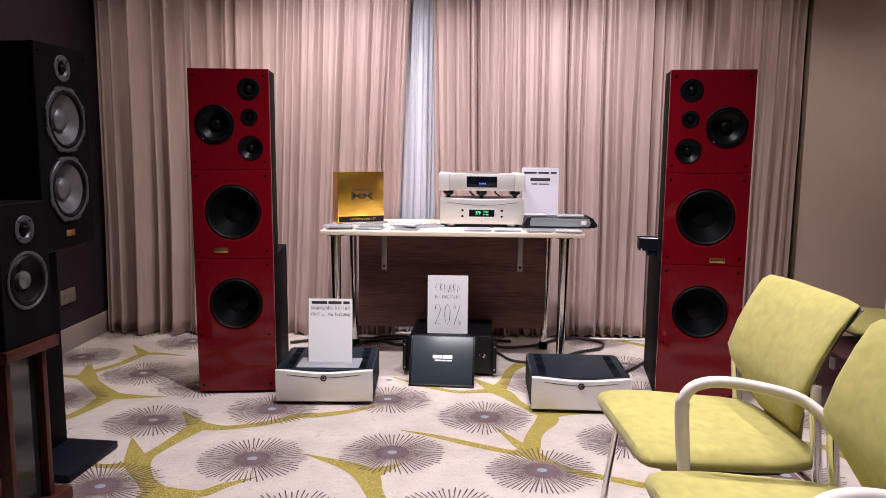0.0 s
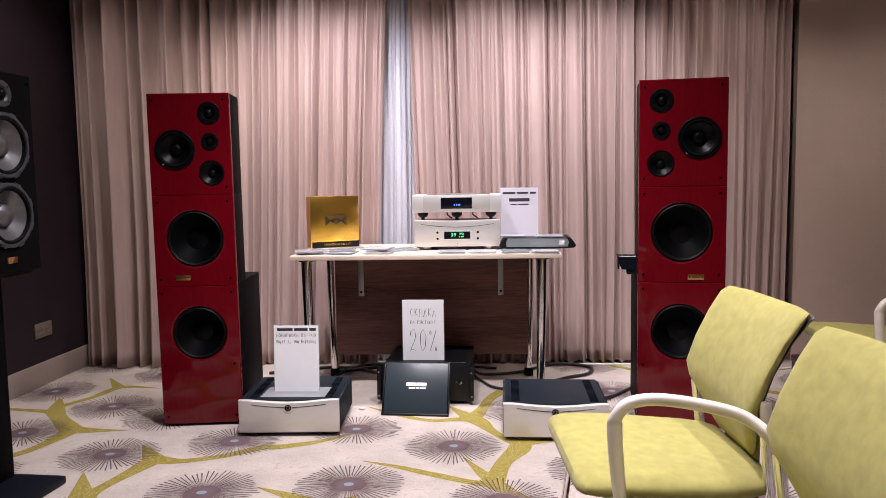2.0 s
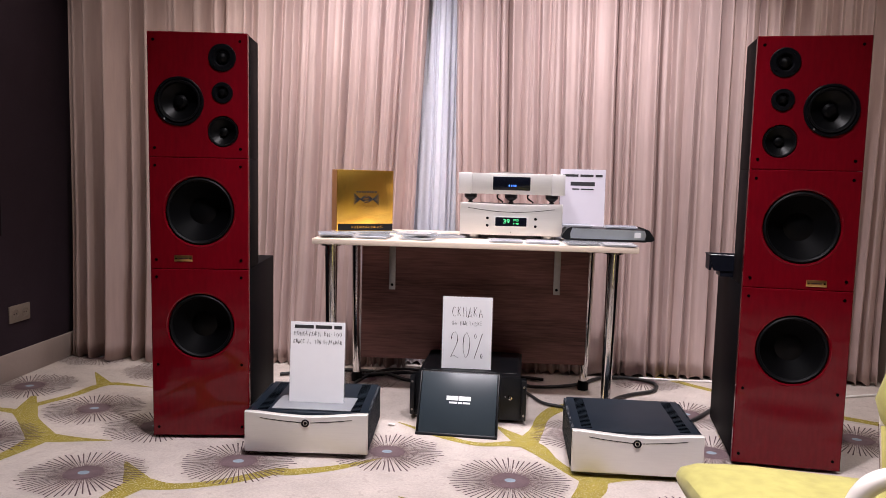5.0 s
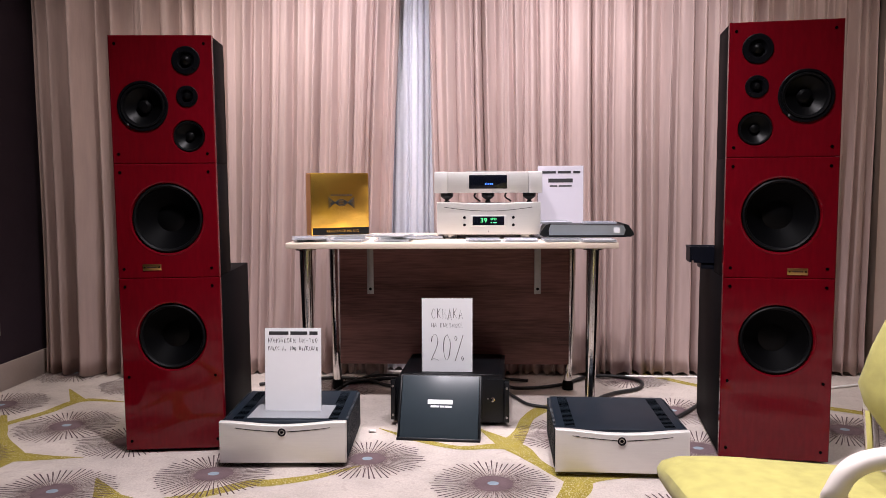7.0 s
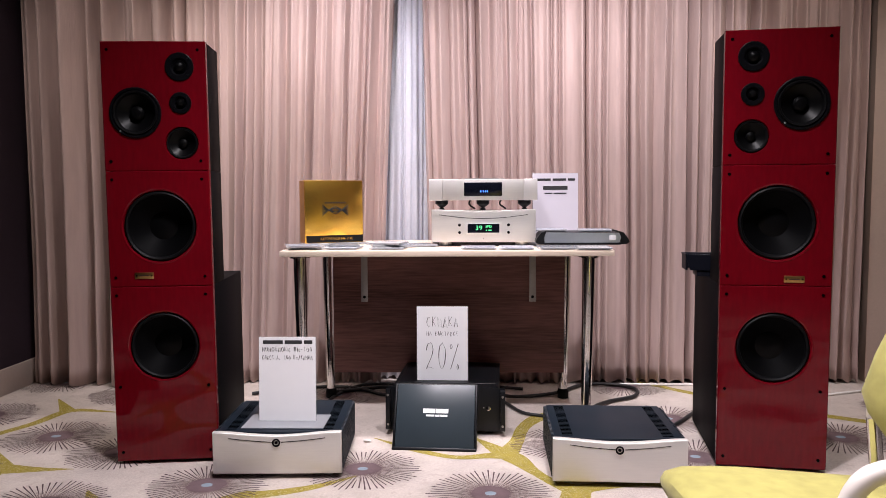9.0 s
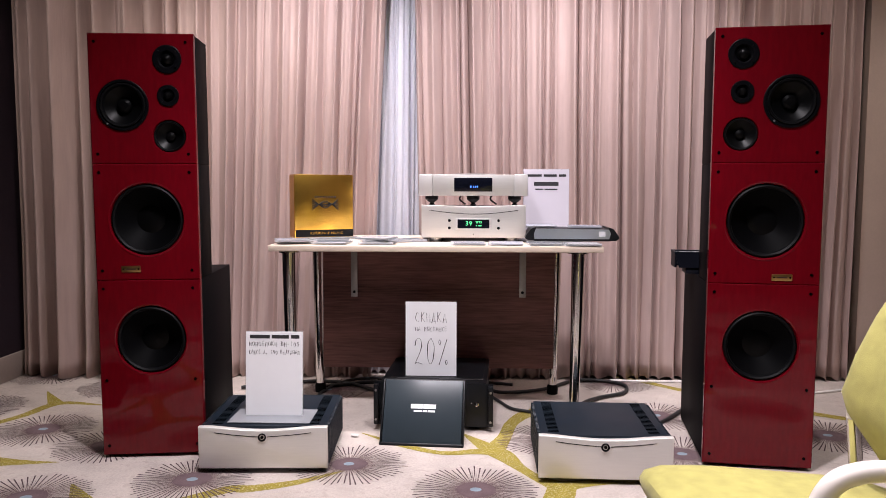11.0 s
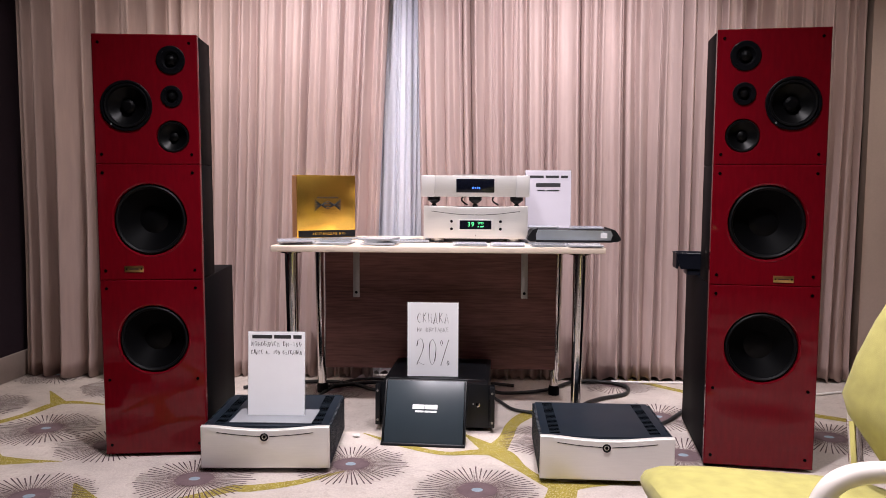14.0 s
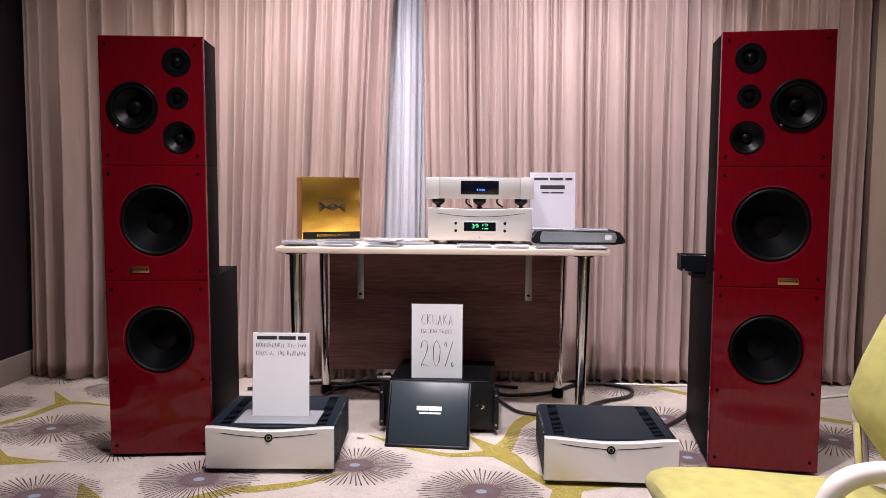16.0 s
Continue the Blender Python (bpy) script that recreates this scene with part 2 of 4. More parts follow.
def again(ob, m):
    """Another piece on the same mesh, at the pose m under the same parent."""
    o = new(ob.name.split(".")[0], ob.data)
    o.parent = ob.parent
    o.matrix_local = m
    return o


def thing(name, m, label, category, group="", kind=""):
    ob = new(name)
    ob.empty_display_size = 0.05
    ob.matrix_world = m
    return tagged(ob, label, category, group, kind)


def whole(name, bm, material, label, category, m=None, group="", kind="", smooth=True):
    ob = new(name, finish(bm, name, material, smooth))
    if m is not None:
        ob.matrix_world = m
    return tagged(ob, label, category, group, kind)


def words(name, text, size, material, parent, m, width=None, label=""):
    """Lettering as a flat mesh; width squeezes it to that many metres."""
    cu = bpy.data.curves.new("text", "FONT")
    cu.body, cu.size, cu.align_x, cu.align_y, cu.resolution_u = text, size, "CENTER", "CENTER", 2
    tmp = bpy.data.objects.new("text", cu)
    scene.collection.objects.link(tmp)
    bpy.context.view_layer.update()
    me = bpy.data.meshes.new_from_object(tmp.evaluated_get(bpy.context.evaluated_depsgraph_get()))
    bpy.data.objects.remove(tmp)
    me.materials.clear()
    me.materials.append(material)
    xs = [v.co.x for v in me.vertices] or [0, 1]
    k = width / (max(xs) - min(xs)) if width else 1
    me.transform(Matrix.Diagonal((k, 1, 1, 1)))
    ob = new(name, me)
    ob.parent = parent
    ob.matrix_local = m
    return tagged(ob, label)


def bars(name, spans, height, material, parent, m, label=""):
    """Plain bars in place of lettering: spans of (centre x, width, z)."""
    bm = bmesh.new()
    for x, w, z in spans:
        box(bm, (x, z, 0), (w, height, 0.0006))
    return part(name, bm, material, parent, label, m)


# ---- the room ----
X0, X1, Y0, Y1, TOP = -2.335, 3.0, -5.2, 1.2, 2.7
bm = bmesh.new()
box(bm, ((X0 + X1) / 2, (Y0 + Y1) / 2, -0.05), (X1 - X0 + 0.3, Y1 - Y0 + 0.3, 0.1))
floor = whole("floor", bm, M_CARPET, "cream wool carpet with woven plum flowers and olive ribbons", "floor", kind="structure")
bm = bmesh.new()
box(bm, ((X0 + X1) / 2, (Y0 + Y1) / 2, TOP + 0.06), (X1 - X0 + 0.3, Y1 - Y0 + 0.3, 0.12))
whole("ceiling", bm, M_CEIL, "unseen ceiling, greyed to cut bounced light", "ceiling", kind="structure")
# east and south walls stand out of view and only close the room
for name, c, s, m, label in (
        ("wall_west", (X0 - 0.075, (Y0 + Y1) / 2, TOP / 2), (0.15, Y1 - Y0, TOP), M_DARK_WALL, "dark brown papered side wall"),
        ("wall_east", (X1 + 0.075, (Y0 + Y1) / 2, TOP / 2), (0.15, Y1 - Y0, TOP), M_WALL, "unseen beige side wall closing the room"),
        ("wall_north", ((X0 + X1) / 2, Y1 + 0.075, TOP / 2), (X1 - X0 + 0.3, 0.15, TOP), M_WALL, "beige wall behind the curtains"),
        ("wall_south", ((X0 + X1) / 2, Y0 - 0.075, TOP / 2), (X1 - X0 + 0.3, 0.15, TOP), M_BACK_WALL, "unseen end wall, darkened to cut bounced light")):
    bm = bmesh.new()
    box(bm, c, s)
    whole(name, bm, m, label, "wall", kind="structure")
bm = bmesh.new()
box(bm, ((1.985 + X1) / 2, (0.925 + Y1) / 2, TOP / 2), (X1 - 1.985, Y1 - 0.925, TOP))
whole("wall_pier", bm, M_WALL, "plain beige painted wall beside the curtains", "wall", kind="structure")
for x, side in ((X0 + 0.008, 1), (X1 - 0.008, -1)):
    bm = bmesh.new()
    box(bm, (x, (Y0 + Y1) / 2, 0.065), (0.016, Y1 - Y0 - 0.01, 0.13), 0.004)
    whole("baseboard", bm, M_BASE, "pale painted baseboard along the wall", "baseboard", kind="structure")

# ---- carpet pattern ----
FLOWERS = [(-0.85, -1.075), (-0.33, -0.985), (0.235, -1.115), (-1.386, -0.705), (0.036, -0.575), (-0.917, -0.535), (-0.414, -0.37),
           (-1.304, -1.335), (-2.18, 0.22), (-1.716, -0.05), (1.12, -1.11), (-1.70, 0.60), (0.60, -0.82), (0.73, 0.80), (0.80, -0.21),
           (-1.93, -0.45), (-0.09, -1.47), (-0.60, -1.52), (1.44, 0.03), (0.33, -0.08), (0.82, 0.26), (-1.36, -0.22), (-2.165, 0.80),
           (-0.68, 0.6), (-0.1, 0.45), (-1.85, -0.95), (1.6, -0.6), (1.75, -1.3), (0.75, -1.6), (-1.0, -1.9), (0.1, -2.0), (1.3, 0.7)]


def flat(bm, pts, z):
    bm.faces.new([bm.verts.new((x, y, z)) for x, y in pts])


rng = random.Random(5)
# the same flowers go on over the rest of the floor
for j in range(12):
    for i in range(10):
        x, y = -2.05 + 0.53 * i + 0.26 * (j % 2) + rng.uniform(-0.05, 0.05), -4.95 + 0.49 * j + rng.uniform(-0.04, 0.04)
        if x < 2.8 and (y < -1.55 or x > 1.7) and min((x - a) ** 2 + (y - b) ** 2 for a, b in FLOWERS) > 0.15:
            FLOWERS.append((x, y))
rng = random.Random(5)
spikes, fine, discs, dots, ribbons = (bmesh.new() for _ in range(5))
for cx, cy in FLOWERS:
    n, r0, spin = 60, 0.205, rng.uniform(0, 6.28)
    squash = rng.uniform(0.92, 1.0)
    for k in range(n):
        a = spin + 2 * math.pi * (k + rng.uniform(-0.12, 0.12)) / n
        ra, rb = rng.uniform(0.080, 0.110), r0 * rng.uniform(0.9, 1.04)
        c, s = math.cos(a), math.sin(a)
        w0, w1 = 0.0013, 0.0026
        flat(spikes, [(cx + ra * c + w0 * s, cy + (ra * s - w0 * c) * squash), (cx + rb * c + w1 * s, cy + (rb * s - w1 * c) * squash),
                      (cx + rb * c - w1 * s, cy + (rb * s + w1 * c) * squash), (cx + ra * c - w0 * s, cy + (ra * s + w0 * c) * squash)], 0.0016)
    for k in range(140):
        a = spin + 2 * math.pi * (k + rng.uniform(-0.3, 0.3)) / 140
        ra, rb = 0.05, rng.uniform(0.10, 0.185)
        c, s, w = math.cos(a), math.sin(a), 0.0017
        flat(fine, [(cx + ra * c + w * s, cy + (ra * s - w * c) * squash), (cx + rb * c, cy + rb * s * squash), (cx + ra * c - w * s, cy + (ra * s + w * c) * squash)], 0.0012)
    ring = []
    for k in range(64):
        a = 2 * math.pi * k / 64
        r = 0.064 + rng.uniform(-0.004, 0.005)
        ring.append((cx + r * math.cos(a), cy + r * math.sin(a) * squash))
    flat(discs, ring, 0.0020)
    flat(dots, [(cx + 0.019 * math.cos(a), cy + 0.016 * math.sin(a)) for a in (2 * math.pi * k / 20 for k in range(20))], 0.0024)

RIBBONS = [
    ("-1.62,.29,.004 -1.85,.31,.028 -1.91,.12,.026 -1.99,-.06,.026 -1.97,-.13,.05"), ("-2.02,.50,.003 -1.87,.31,.035"),
    ("-2.33,-.09,.02 -2.14,-.11,.02 -1.97,-.14,.03"), ("-2.07,.08,.012 -1.97,-.13,.05"), ("-1.97,-.13,.05 -1.89,-.23,.04 -1.72,-.41,.055"),
    ("-1.72,-.41,.055 -1.58,-.41,.024 -1.45,-.40,.002"), ("-1.72,-.41,.055 -1.74,-.59,.03 -1.80,-.73,.03 -2.0,-.85,.03"),
    ("-1.30,-.59,.004 -1.17,-.76,.05"), ("-1.17,-.76,.05 -1.22,-.95,.03 -1.25,-1.07,.03 -1.26,-1.14,.055"), ("-1.39,-.90,.003 -1.27,-1.13,.05"),
    ("-1.5,-1.14,.01 -1.36,-1.17,.02 -1.27,-1.14,.03"), ("-1.27,-1.13,.05 -1.17,-1.28,.032 -1.10,-1.36,.045"),
    ("-1.10,-1.36,.045 -.95,-1.37,.03 -.88,-1.30,.022 -.79,-1.23,.003"), ("-1.10,-1.36,.045 -1.15,-1.6,.03 -1.3,-1.9,.03"),
    ("-1.17,-.76,.05 -1.05,-.77,.026 -.90,-.71,.026 -.77,-.61,.03 -.70,-.60,.03 -.56,-.54,.022 -.42,-.43,.005"),
    ("-.66,-1.02,.003 -.51,-1.10,.03 -.41,-1.18,.05 -.36,-1.32,.035 -.30,-1.50,.03 -.25,-1.8,.03"), ("-.28,-1.08,.003 -.40,-1.19,.05"),
    ("-.32,-.75,.003 -.17,-.81,.017 -.03,-.88,.022 .13,-.955,.024 .20,-.96,.04"), ("0.08,-.70,.004 .20,-.95,.035"),
    (".20,-.96,.045 .24,-.76,.035 .30,-.62,.05 .32,-.54,.05"), (".20,-.96,.045 .30,-1.08,.024 .40,-1.14,.024 .52,-1.19,.024 .70,-1.27,.03 .95,-1.35,.03"),
    ("-.42,-.03,.003 -.25,-.16,.02 -.09,-.24,.02 .04,-.22,.03 .12,-.23,.05 .19,-.37,.026 .25,-.47,.026 .32,-.54,.05"),
    ("-.02,-.01,.003 .10,-.20,.05"), (".10,-.21,.05 .15,-.05,.03 .19,.13,.03 .28,.28,.04 .42,.35,.02"), (".31,-.54,.045 .41,-.50,.03 .55,-.47,.03 .8,-.5,.02"),
    (".7,.98,.02 .86,.86,.024 1.03,.69,.026 1.3,.45,.03"), ("1.2,-.75,.003 1.4,-.85,.03 1.5,-1.2,.03"), ("1.72,.2,.03 1.55,.3,.03 1.3,.45,.03"),
]
for row in RIBBONS:
    pts = [tuple(float(q) for q in w.split(",")) for w in row.split()]
    line = smooth_path([(x, y, 0) for x, y, _ in pts], 8)
    wide = smooth_path([(w, 0, 0) for _, _, w in pts], 8)
    left, right = [], []
    for i, p in enumerate(line):
        d = (line[min(i + 1, len(line) - 1)] - line[max(i - 1, 0)]).normalized()
        w = max(wide[i].x, 0.002) * 0.95
        left.append((p.x - d.y * w, p.y + d.x * w))
        right.append((p.x + d.y * w, p.y - d.x * w))
    z = 0.0005 + 0.00002 * RIBBONS.index(row)
    for i in range(len(line) - 1):
        flat(ribbons, [left[i], left[i + 1], right[i + 1], right[i]], z)
for name, bm, m, label in (("ribbon_pattern", ribbons, M_BAND, "olive ribbons woven into the carpet"), ("spike_pattern", spikes, M_SPIKE, "dark plum rays woven into the carpet"),
                           ("ray_pattern", fine, M_FINE, "fine taupe rays woven into the carpet"), ("disc_pattern", discs, M_PLUM, "mauve flower centres woven into the carpet"),
                           ("dot_pattern", dots, M_BLUE, "pale blue dots woven into the carpet")):
    ob = part(name, bm, m, floor, label)
    ob["kind"] = "stuff"

# ---- curtains ----


def curtain(name, x_bottom, x_top, seed, creases, depth=0.085, y_off=0.0, z0=0.012, material=M_CURTAIN, label=""):
    """Hanging cloth between two x at the hem and at the rail; creases (x, how deep) divide it into folds."""
    r = random.Random(seed)
    width = x_bottom[1] - x_bottom[0]
    marks = [(x - x_bottom[0], k) for x, k in creases if 0.01 < x - x_bottom[0] < width - 0.01]
    marks = [(0.0, 0.8), *marks, (width, 0.8)]
    folds = [(p, q, r.choice((-0.85, -0.6, 0.3, 0.6, 0.85)), min(depth, 0.92 * (q - p)) * r.uniform(0.8, 1.2), r.uniform(0, 6.28)) for (p, _), (q, _) in zip(marks, marks[1:])]
    # how far the cloth falls back at each crease: the deep ones wholly, the shallow ones little
    ends = [(0.35 if k > 1.5 else 0.0 if k > 0.5 else -0.55) * (folds[max(i - 1, 0)][3] + folds[min(i, len(folds) - 1)][3]) / 2 for i, (_, k) in enumerate(marks)]
    drift = [r.uniform(-0.011, 0.011) for _ in marks]
    cols, rows = int(width / 0.0036), 34
    grid = []
    for j in range(rows + 1):
        v = j / rows
        z = z0 + (TOP - 0.01 - z0) * v
        line, k = [], 0
        for i in range(cols + 1):
            u = width * i / cols
            while k + 1 < len(folds) and u >= folds[k + 1][0]:
                k += 1
            p, q, skew, size, ph = folds[k]
            f = (u - p) / (q - p)
            g = f + skew * f * (1 - f)
            lobe = math.sin(math.pi * g)
            y = (ends[k] * (1 - f) + ends[k + 1] * f) * (1 - lobe) - size * lobe
            y += 0.10 * size * math.sin(2 * math.pi * g * 1.5 + ph) * lobe
            y += 0.0028 * noise.noise((u * 20, z * 0.4, seed + 1.0)) * (0.3 + 0.7 * v) + 0.003 * noise.noise((u * 10, z * 2.6, seed + 6.0))
            y += 0.005 * noise.noise((u * 5 + z * 1.2, z * 1.7, seed + 7.0)) + 0.016 * noise.noise((u * 2.2, z * 0.5, seed)) * (1 - 0.5 * v)
            if v < 0.14:
                y += (0.14 - v) / 0.14 * 0.016 * noise.noise((u * 22, z * 12, seed + 4.0))
            lean = (drift[k] * (1 - f) + drift[k + 1] * f) * (z - 1.5) if 0 < i < cols else 0.0
            sway = 0.012 * noise.noise((u * 1.6, z * 0.7, seed + 9.0)) * (1 - v)
            t = u / width
            xx = (x_bottom[0] + t * (x_bottom[1] - x_bottom[0])) * (1 - v) + (x_top[0] + t * (x_top[1] - x_top[0])) * v + sway + lean
            hem = 0.010 * math.sin(2 * math.pi * g) * (1 if j == 0 else 0)
            line.append((xx, 0.875 + 0.028 * xx + y + y_off, z + hem))
        grid.append(line)
    me = bpy.data.meshes.new(name)
    verts = [p for line in grid for p in line]
    w = cols + 1
    faces = [(j * w + i, j * w + i + 1, (j + 1) * w + i + 1, (j + 1) * w + i) for j in range(rows) for i in range(cols)]
    me.from_pydata(verts, [], faces)
    me.materials.append(material)
    me.shade_smooth()
    ob = new(name, me)
    sol = ob.modifiers.new("thickness", "SOLIDIFY")
    sol.thickness = 0.0025
    return tagged(ob, label, "curtain", "curtains along the window wall")


def pleats(text):
    """Crease positions in metres; a mark of ! is a deep one, ~ a shallow one."""
    return [(float(w.strip("!~")), 1.7 if "!" in w else 0.35 if "~" in w else 1.0) for w in text.split()]


CLOTH = "dusty pink satin curtain in deep pleats, hanging to the carpet"
curtain("curtain", (-2.31, -1.975), (-2.31, -1.955), 3, pleats("-2.284! -2.225 -2.115!"), 0.12, label=CLOTH)
curtain("curtain", (-1.978, -0.515), (-1.960, -0.375), 11, pleats("-1.908! -1.80 -1.751~ -1.666 -1.586! -1.503! -1.44~ -1.372 -1.30~ -1.227 -1.178 -1.144! -1.09~ -1.024 -.96~ -.888! -.85~ -.805 -.779~ -.725! -.695~ -.662 -.634! -.577 -.54~ -.511 -.474"), 0.095, label=CLOTH)
curtain("curtain", (-0.250, 0.892), (-0.285, 0.885), 23, pleats("-.22 -.189~ -.121 -.075 -.03 .012! .077 .12~ .164 .214 .24~ .287! .33~ .38! .42 .475~ .548 .598 .637 .688~ .758! .822"), label=CLOTH)
curtain("curtain", (0.884, 1.945), (0.878, 1.955), 31, pleats(".945 .982~ 1.05! 1.113 1.17~ 1.234 1.30~ 1.36! 1.43 1.514~ 1.584 1.64~ 1.696 1.74~ 1.794 1.855 1.906"), label=CLOTH)
curtain("curtain", (-0.66, -0.10), (-0.55, -0.12), 7, pleats("-.6 -.55~ -.5 -.47~ -.42 -.395~ -.36 -.32! -.29 -.24 -.2~ -.15"), 0.022, 0.09, material=M_SHEER, label="thin bluish white sheer curtain behind the gap")

# ---- red loudspeakers ----


def screw(parent, x, z, r=0.0052, y=0.0, material=M_HOLE):
    bm = lathe(bmesh.new(), [(0.0, 0.0015), (r * 0.5, 0.0015), (r * 0.55, 0.003), (r, 0.002), (r, -0.004)], seg=14)
    return part("screw", bm, material, parent, at=pose(x, y, z))


def driver(name, parent, x, z, r, kind, y=0.0, label=""):
    """A round drive unit on the front: flange, surround, cone and dust cap."""
    at = pose(x, y, z)
    if kind == "woofer":
        fl = part(name, lathe(bmesh.new(), [(r * 1.05, 0.0004), (r * 1.035, 0.0012), (r * 1.0, 0.0), (r * 0.975, -0.006), (r * 0.965, -0.016), (r * 0.95, -0.018)], seg=64), M_RED, parent, label or "red lacquered recess ring with a black woofer", at)
        part("surround", lathe(bmesh.new(), [(r * 0.975, -0.012), (r * 0.95, -0.003), (r * 0.915, 0.0005), (r * 0.87, -0.004), (r * 0.85, -0.014)], seg=56), M_RUBBER, fl)
        part("cone", lathe(bmesh.new(), [(r * 0.865, -0.012), (r * 0.70, -0.026), (r * 0.52, -0.042), (r * 0.32, -0.058)], seg=56), M_CONE, fl, "black paper cone")
        part("dust_cap", lathe(bmesh.new(), [(r * 0.40, -0.053), (r * 0.33, -0.050), (r * 0.2, -0.047), (r * 0.08, -0.0455), (0.0, -0.045)], seg=40), M_CONE_GLOSS, fl)
    elif kind == "mid":
        fl = part(name, lathe(bmesh.new(), [(r, -0.002), (r, 0.004), (r * 0.97, 0.0055), (r * 0.90, 0.005), (r * 0.875, 0.001)], seg=56), M_FLANGE, parent, label or "black midrange driver with a round flange", at)
        part("surround", lathe(bmesh.new(), [(r * 0.885, 0.001), (r * 0.84, 0.0075), (r * 0.78, 0.006), (r * 0.73, -0.004)], seg=48), M_RUBBER, fl)
        part("cone", lathe(bmesh.new(), [(r * 0.74, -0.003), (r * 0.55, -0.014), (r * 0.36, -0.024), (r * 0.24, -0.030)], seg=48), M_CONE_GLOSS, fl)
        part("dust_cap", lathe(bmesh.new(), [(r * 0.29, -0.028), (r * 0.27, -0.014), (r * 0.17, -0.006), (0.0, -0.004)], seg=32), M_CONE_GLOSS, fl)
        for k in range(4):
            a = math.pi / 4 + k * math.pi / 2 + 0.1
            screw(fl, r * 0.935 * math.cos(a), r * 0.935 * math.sin(a), 0.0035, -0.005, M_STEEL if k == 2 else M_FLANGE)
    elif kind == "flared":
        fl = part(name, lathe(bmesh.new(), [(r * 1.08, -0.002), (r * 1.08, 0.001), (r, 0.0008), (r * 0.95, -0.007)], seg=48), M_RED, parent, label or "red lacquered recess with a black cone driver", at)
        part("surround", lathe(bmesh.new(), [(r * 0.96, -0.006), (r * 0.9, 0.0), (r * 0.83, -0.001), (r * 0.8, -0.008)], seg=40), M_RUBBER, fl)
        part("cone", lathe(bmesh.new(), [(r * 0.815, -0.006), (r * 0.55, -0.016), (r * 0.25, -0.026)], seg=40), M_CONE_GLOSS, fl)
        part("dust_cap", lathe(bmesh.new(), [(r * 0.29, -0.025), (r * 0.25, -0.015), (r * 0.12, -0.011), (0.0, -0.010)], seg=28), M_CONE_GLOSS, fl)
    else:
        fl = part(name, lathe(bmesh.new(), [(r, -0.002), (r, 0.003), (r * 0.95, 0.0045), (r * 0.62, 0.0042), (r * 0.5, -0.002), (r * 0.44, -0.004)], seg=44), M_FLANGE, parent, label or "black dome tweeter with a flat flange", at)
        part("dome", lathe(bmesh.new(), [(r * 0.47, -0.004), (r * 0.43, 0.002), (r * 0.38, 0.0), (r * 0.34, 0.006), (r * 0.2, 0.012), (0.0, 0.014)], seg=32), M_CONE_GLOSS, fl)
        for k in range(4):
            a = math.pi / 4 + k * math.pi / 2
            screw(fl, r * 0.8 * math.cos(a), r * 0.8 * math.sin(a), 0.0028, -0.004, M_FLANGE)
    return fl


def pierced(bm, w, z0, z1, thick, holes, seg=56):
    """A panel with round openings right through it."""
    def ring(points, y):
        vs = [bm.verts.new((u, y, z)) for u, z in points]
        return [bm.edges.new((vs[k], vs[(k + 1) % len(vs)])) for k in range(len(vs))], vs
    b = 0.003
    rect = [(-w / 2 + b, z0 + b), (w / 2 - b, z0 + b), (w / 2 - b, z1 - b), (-w / 2 + b, z1 - b)]
    edges, verts = ring(rect, 0.0)
    loops = []
    for u, z, r in holes:
        e, v = ring([(u + r * math.cos(a), z + r * math.sin(a)) for a in (2 * math.pi * k / seg for k in range(seg))], 0.0)
        edges += e
        loops.append(v)
    bmesh.ops.triangle_fill(bm, use_beauty=True, use_dissolve=False, edges=edges, normal=(0, -1, 0))
    inside = [f for f in bm.faces if any((f.calc_center_median().x - u) ** 2 + (f.calc_center_median().z - z) ** 2 < (r * 0.998) ** 2 for u, z, r in holes)]
    bmesh.ops.delete(bm, geom=inside, context="FACES_ONLY")
    for v in loops:
        back = [bm.verts.new((q.co.x, thick, q.co.z)) for q in v]
        for k in range(len(v)):
            bm.faces.new((v[k], v[(k + 1) % len(v)], back[(k + 1) % len(v)], back[k]))
    outer = [bm.verts.new((u, b, z)) for u, z in ((-w / 2, z0), (w / 2, z0), (w / 2, z1), (-w / 2, z1))]
    rear = [bm.verts.new((q.co.x, thick, q.co.z)) for q in outer]
    for k in range(4):
        j = (k + 1) % 4
        bm.faces.new((verts[k], verts[j], outer[j], outer[k]))
        bm.faces.new((outer[k], outer[j], rear[j], rear[k]))
    bmesh.ops.recalc_face_normals(bm, faces=bm.faces)
    return bm


def open_box(bm, c, s, bevel=0.003):
    """A cabinet whose front is left open for the panel."""
    box(bm, c, s, bevel)
    bm.normal_update()
    front = [f for f in bm.faces if f.normal.y < -0.99]
    bmesh.ops.delete(bm, geom=front, context="FACES")
    return bm


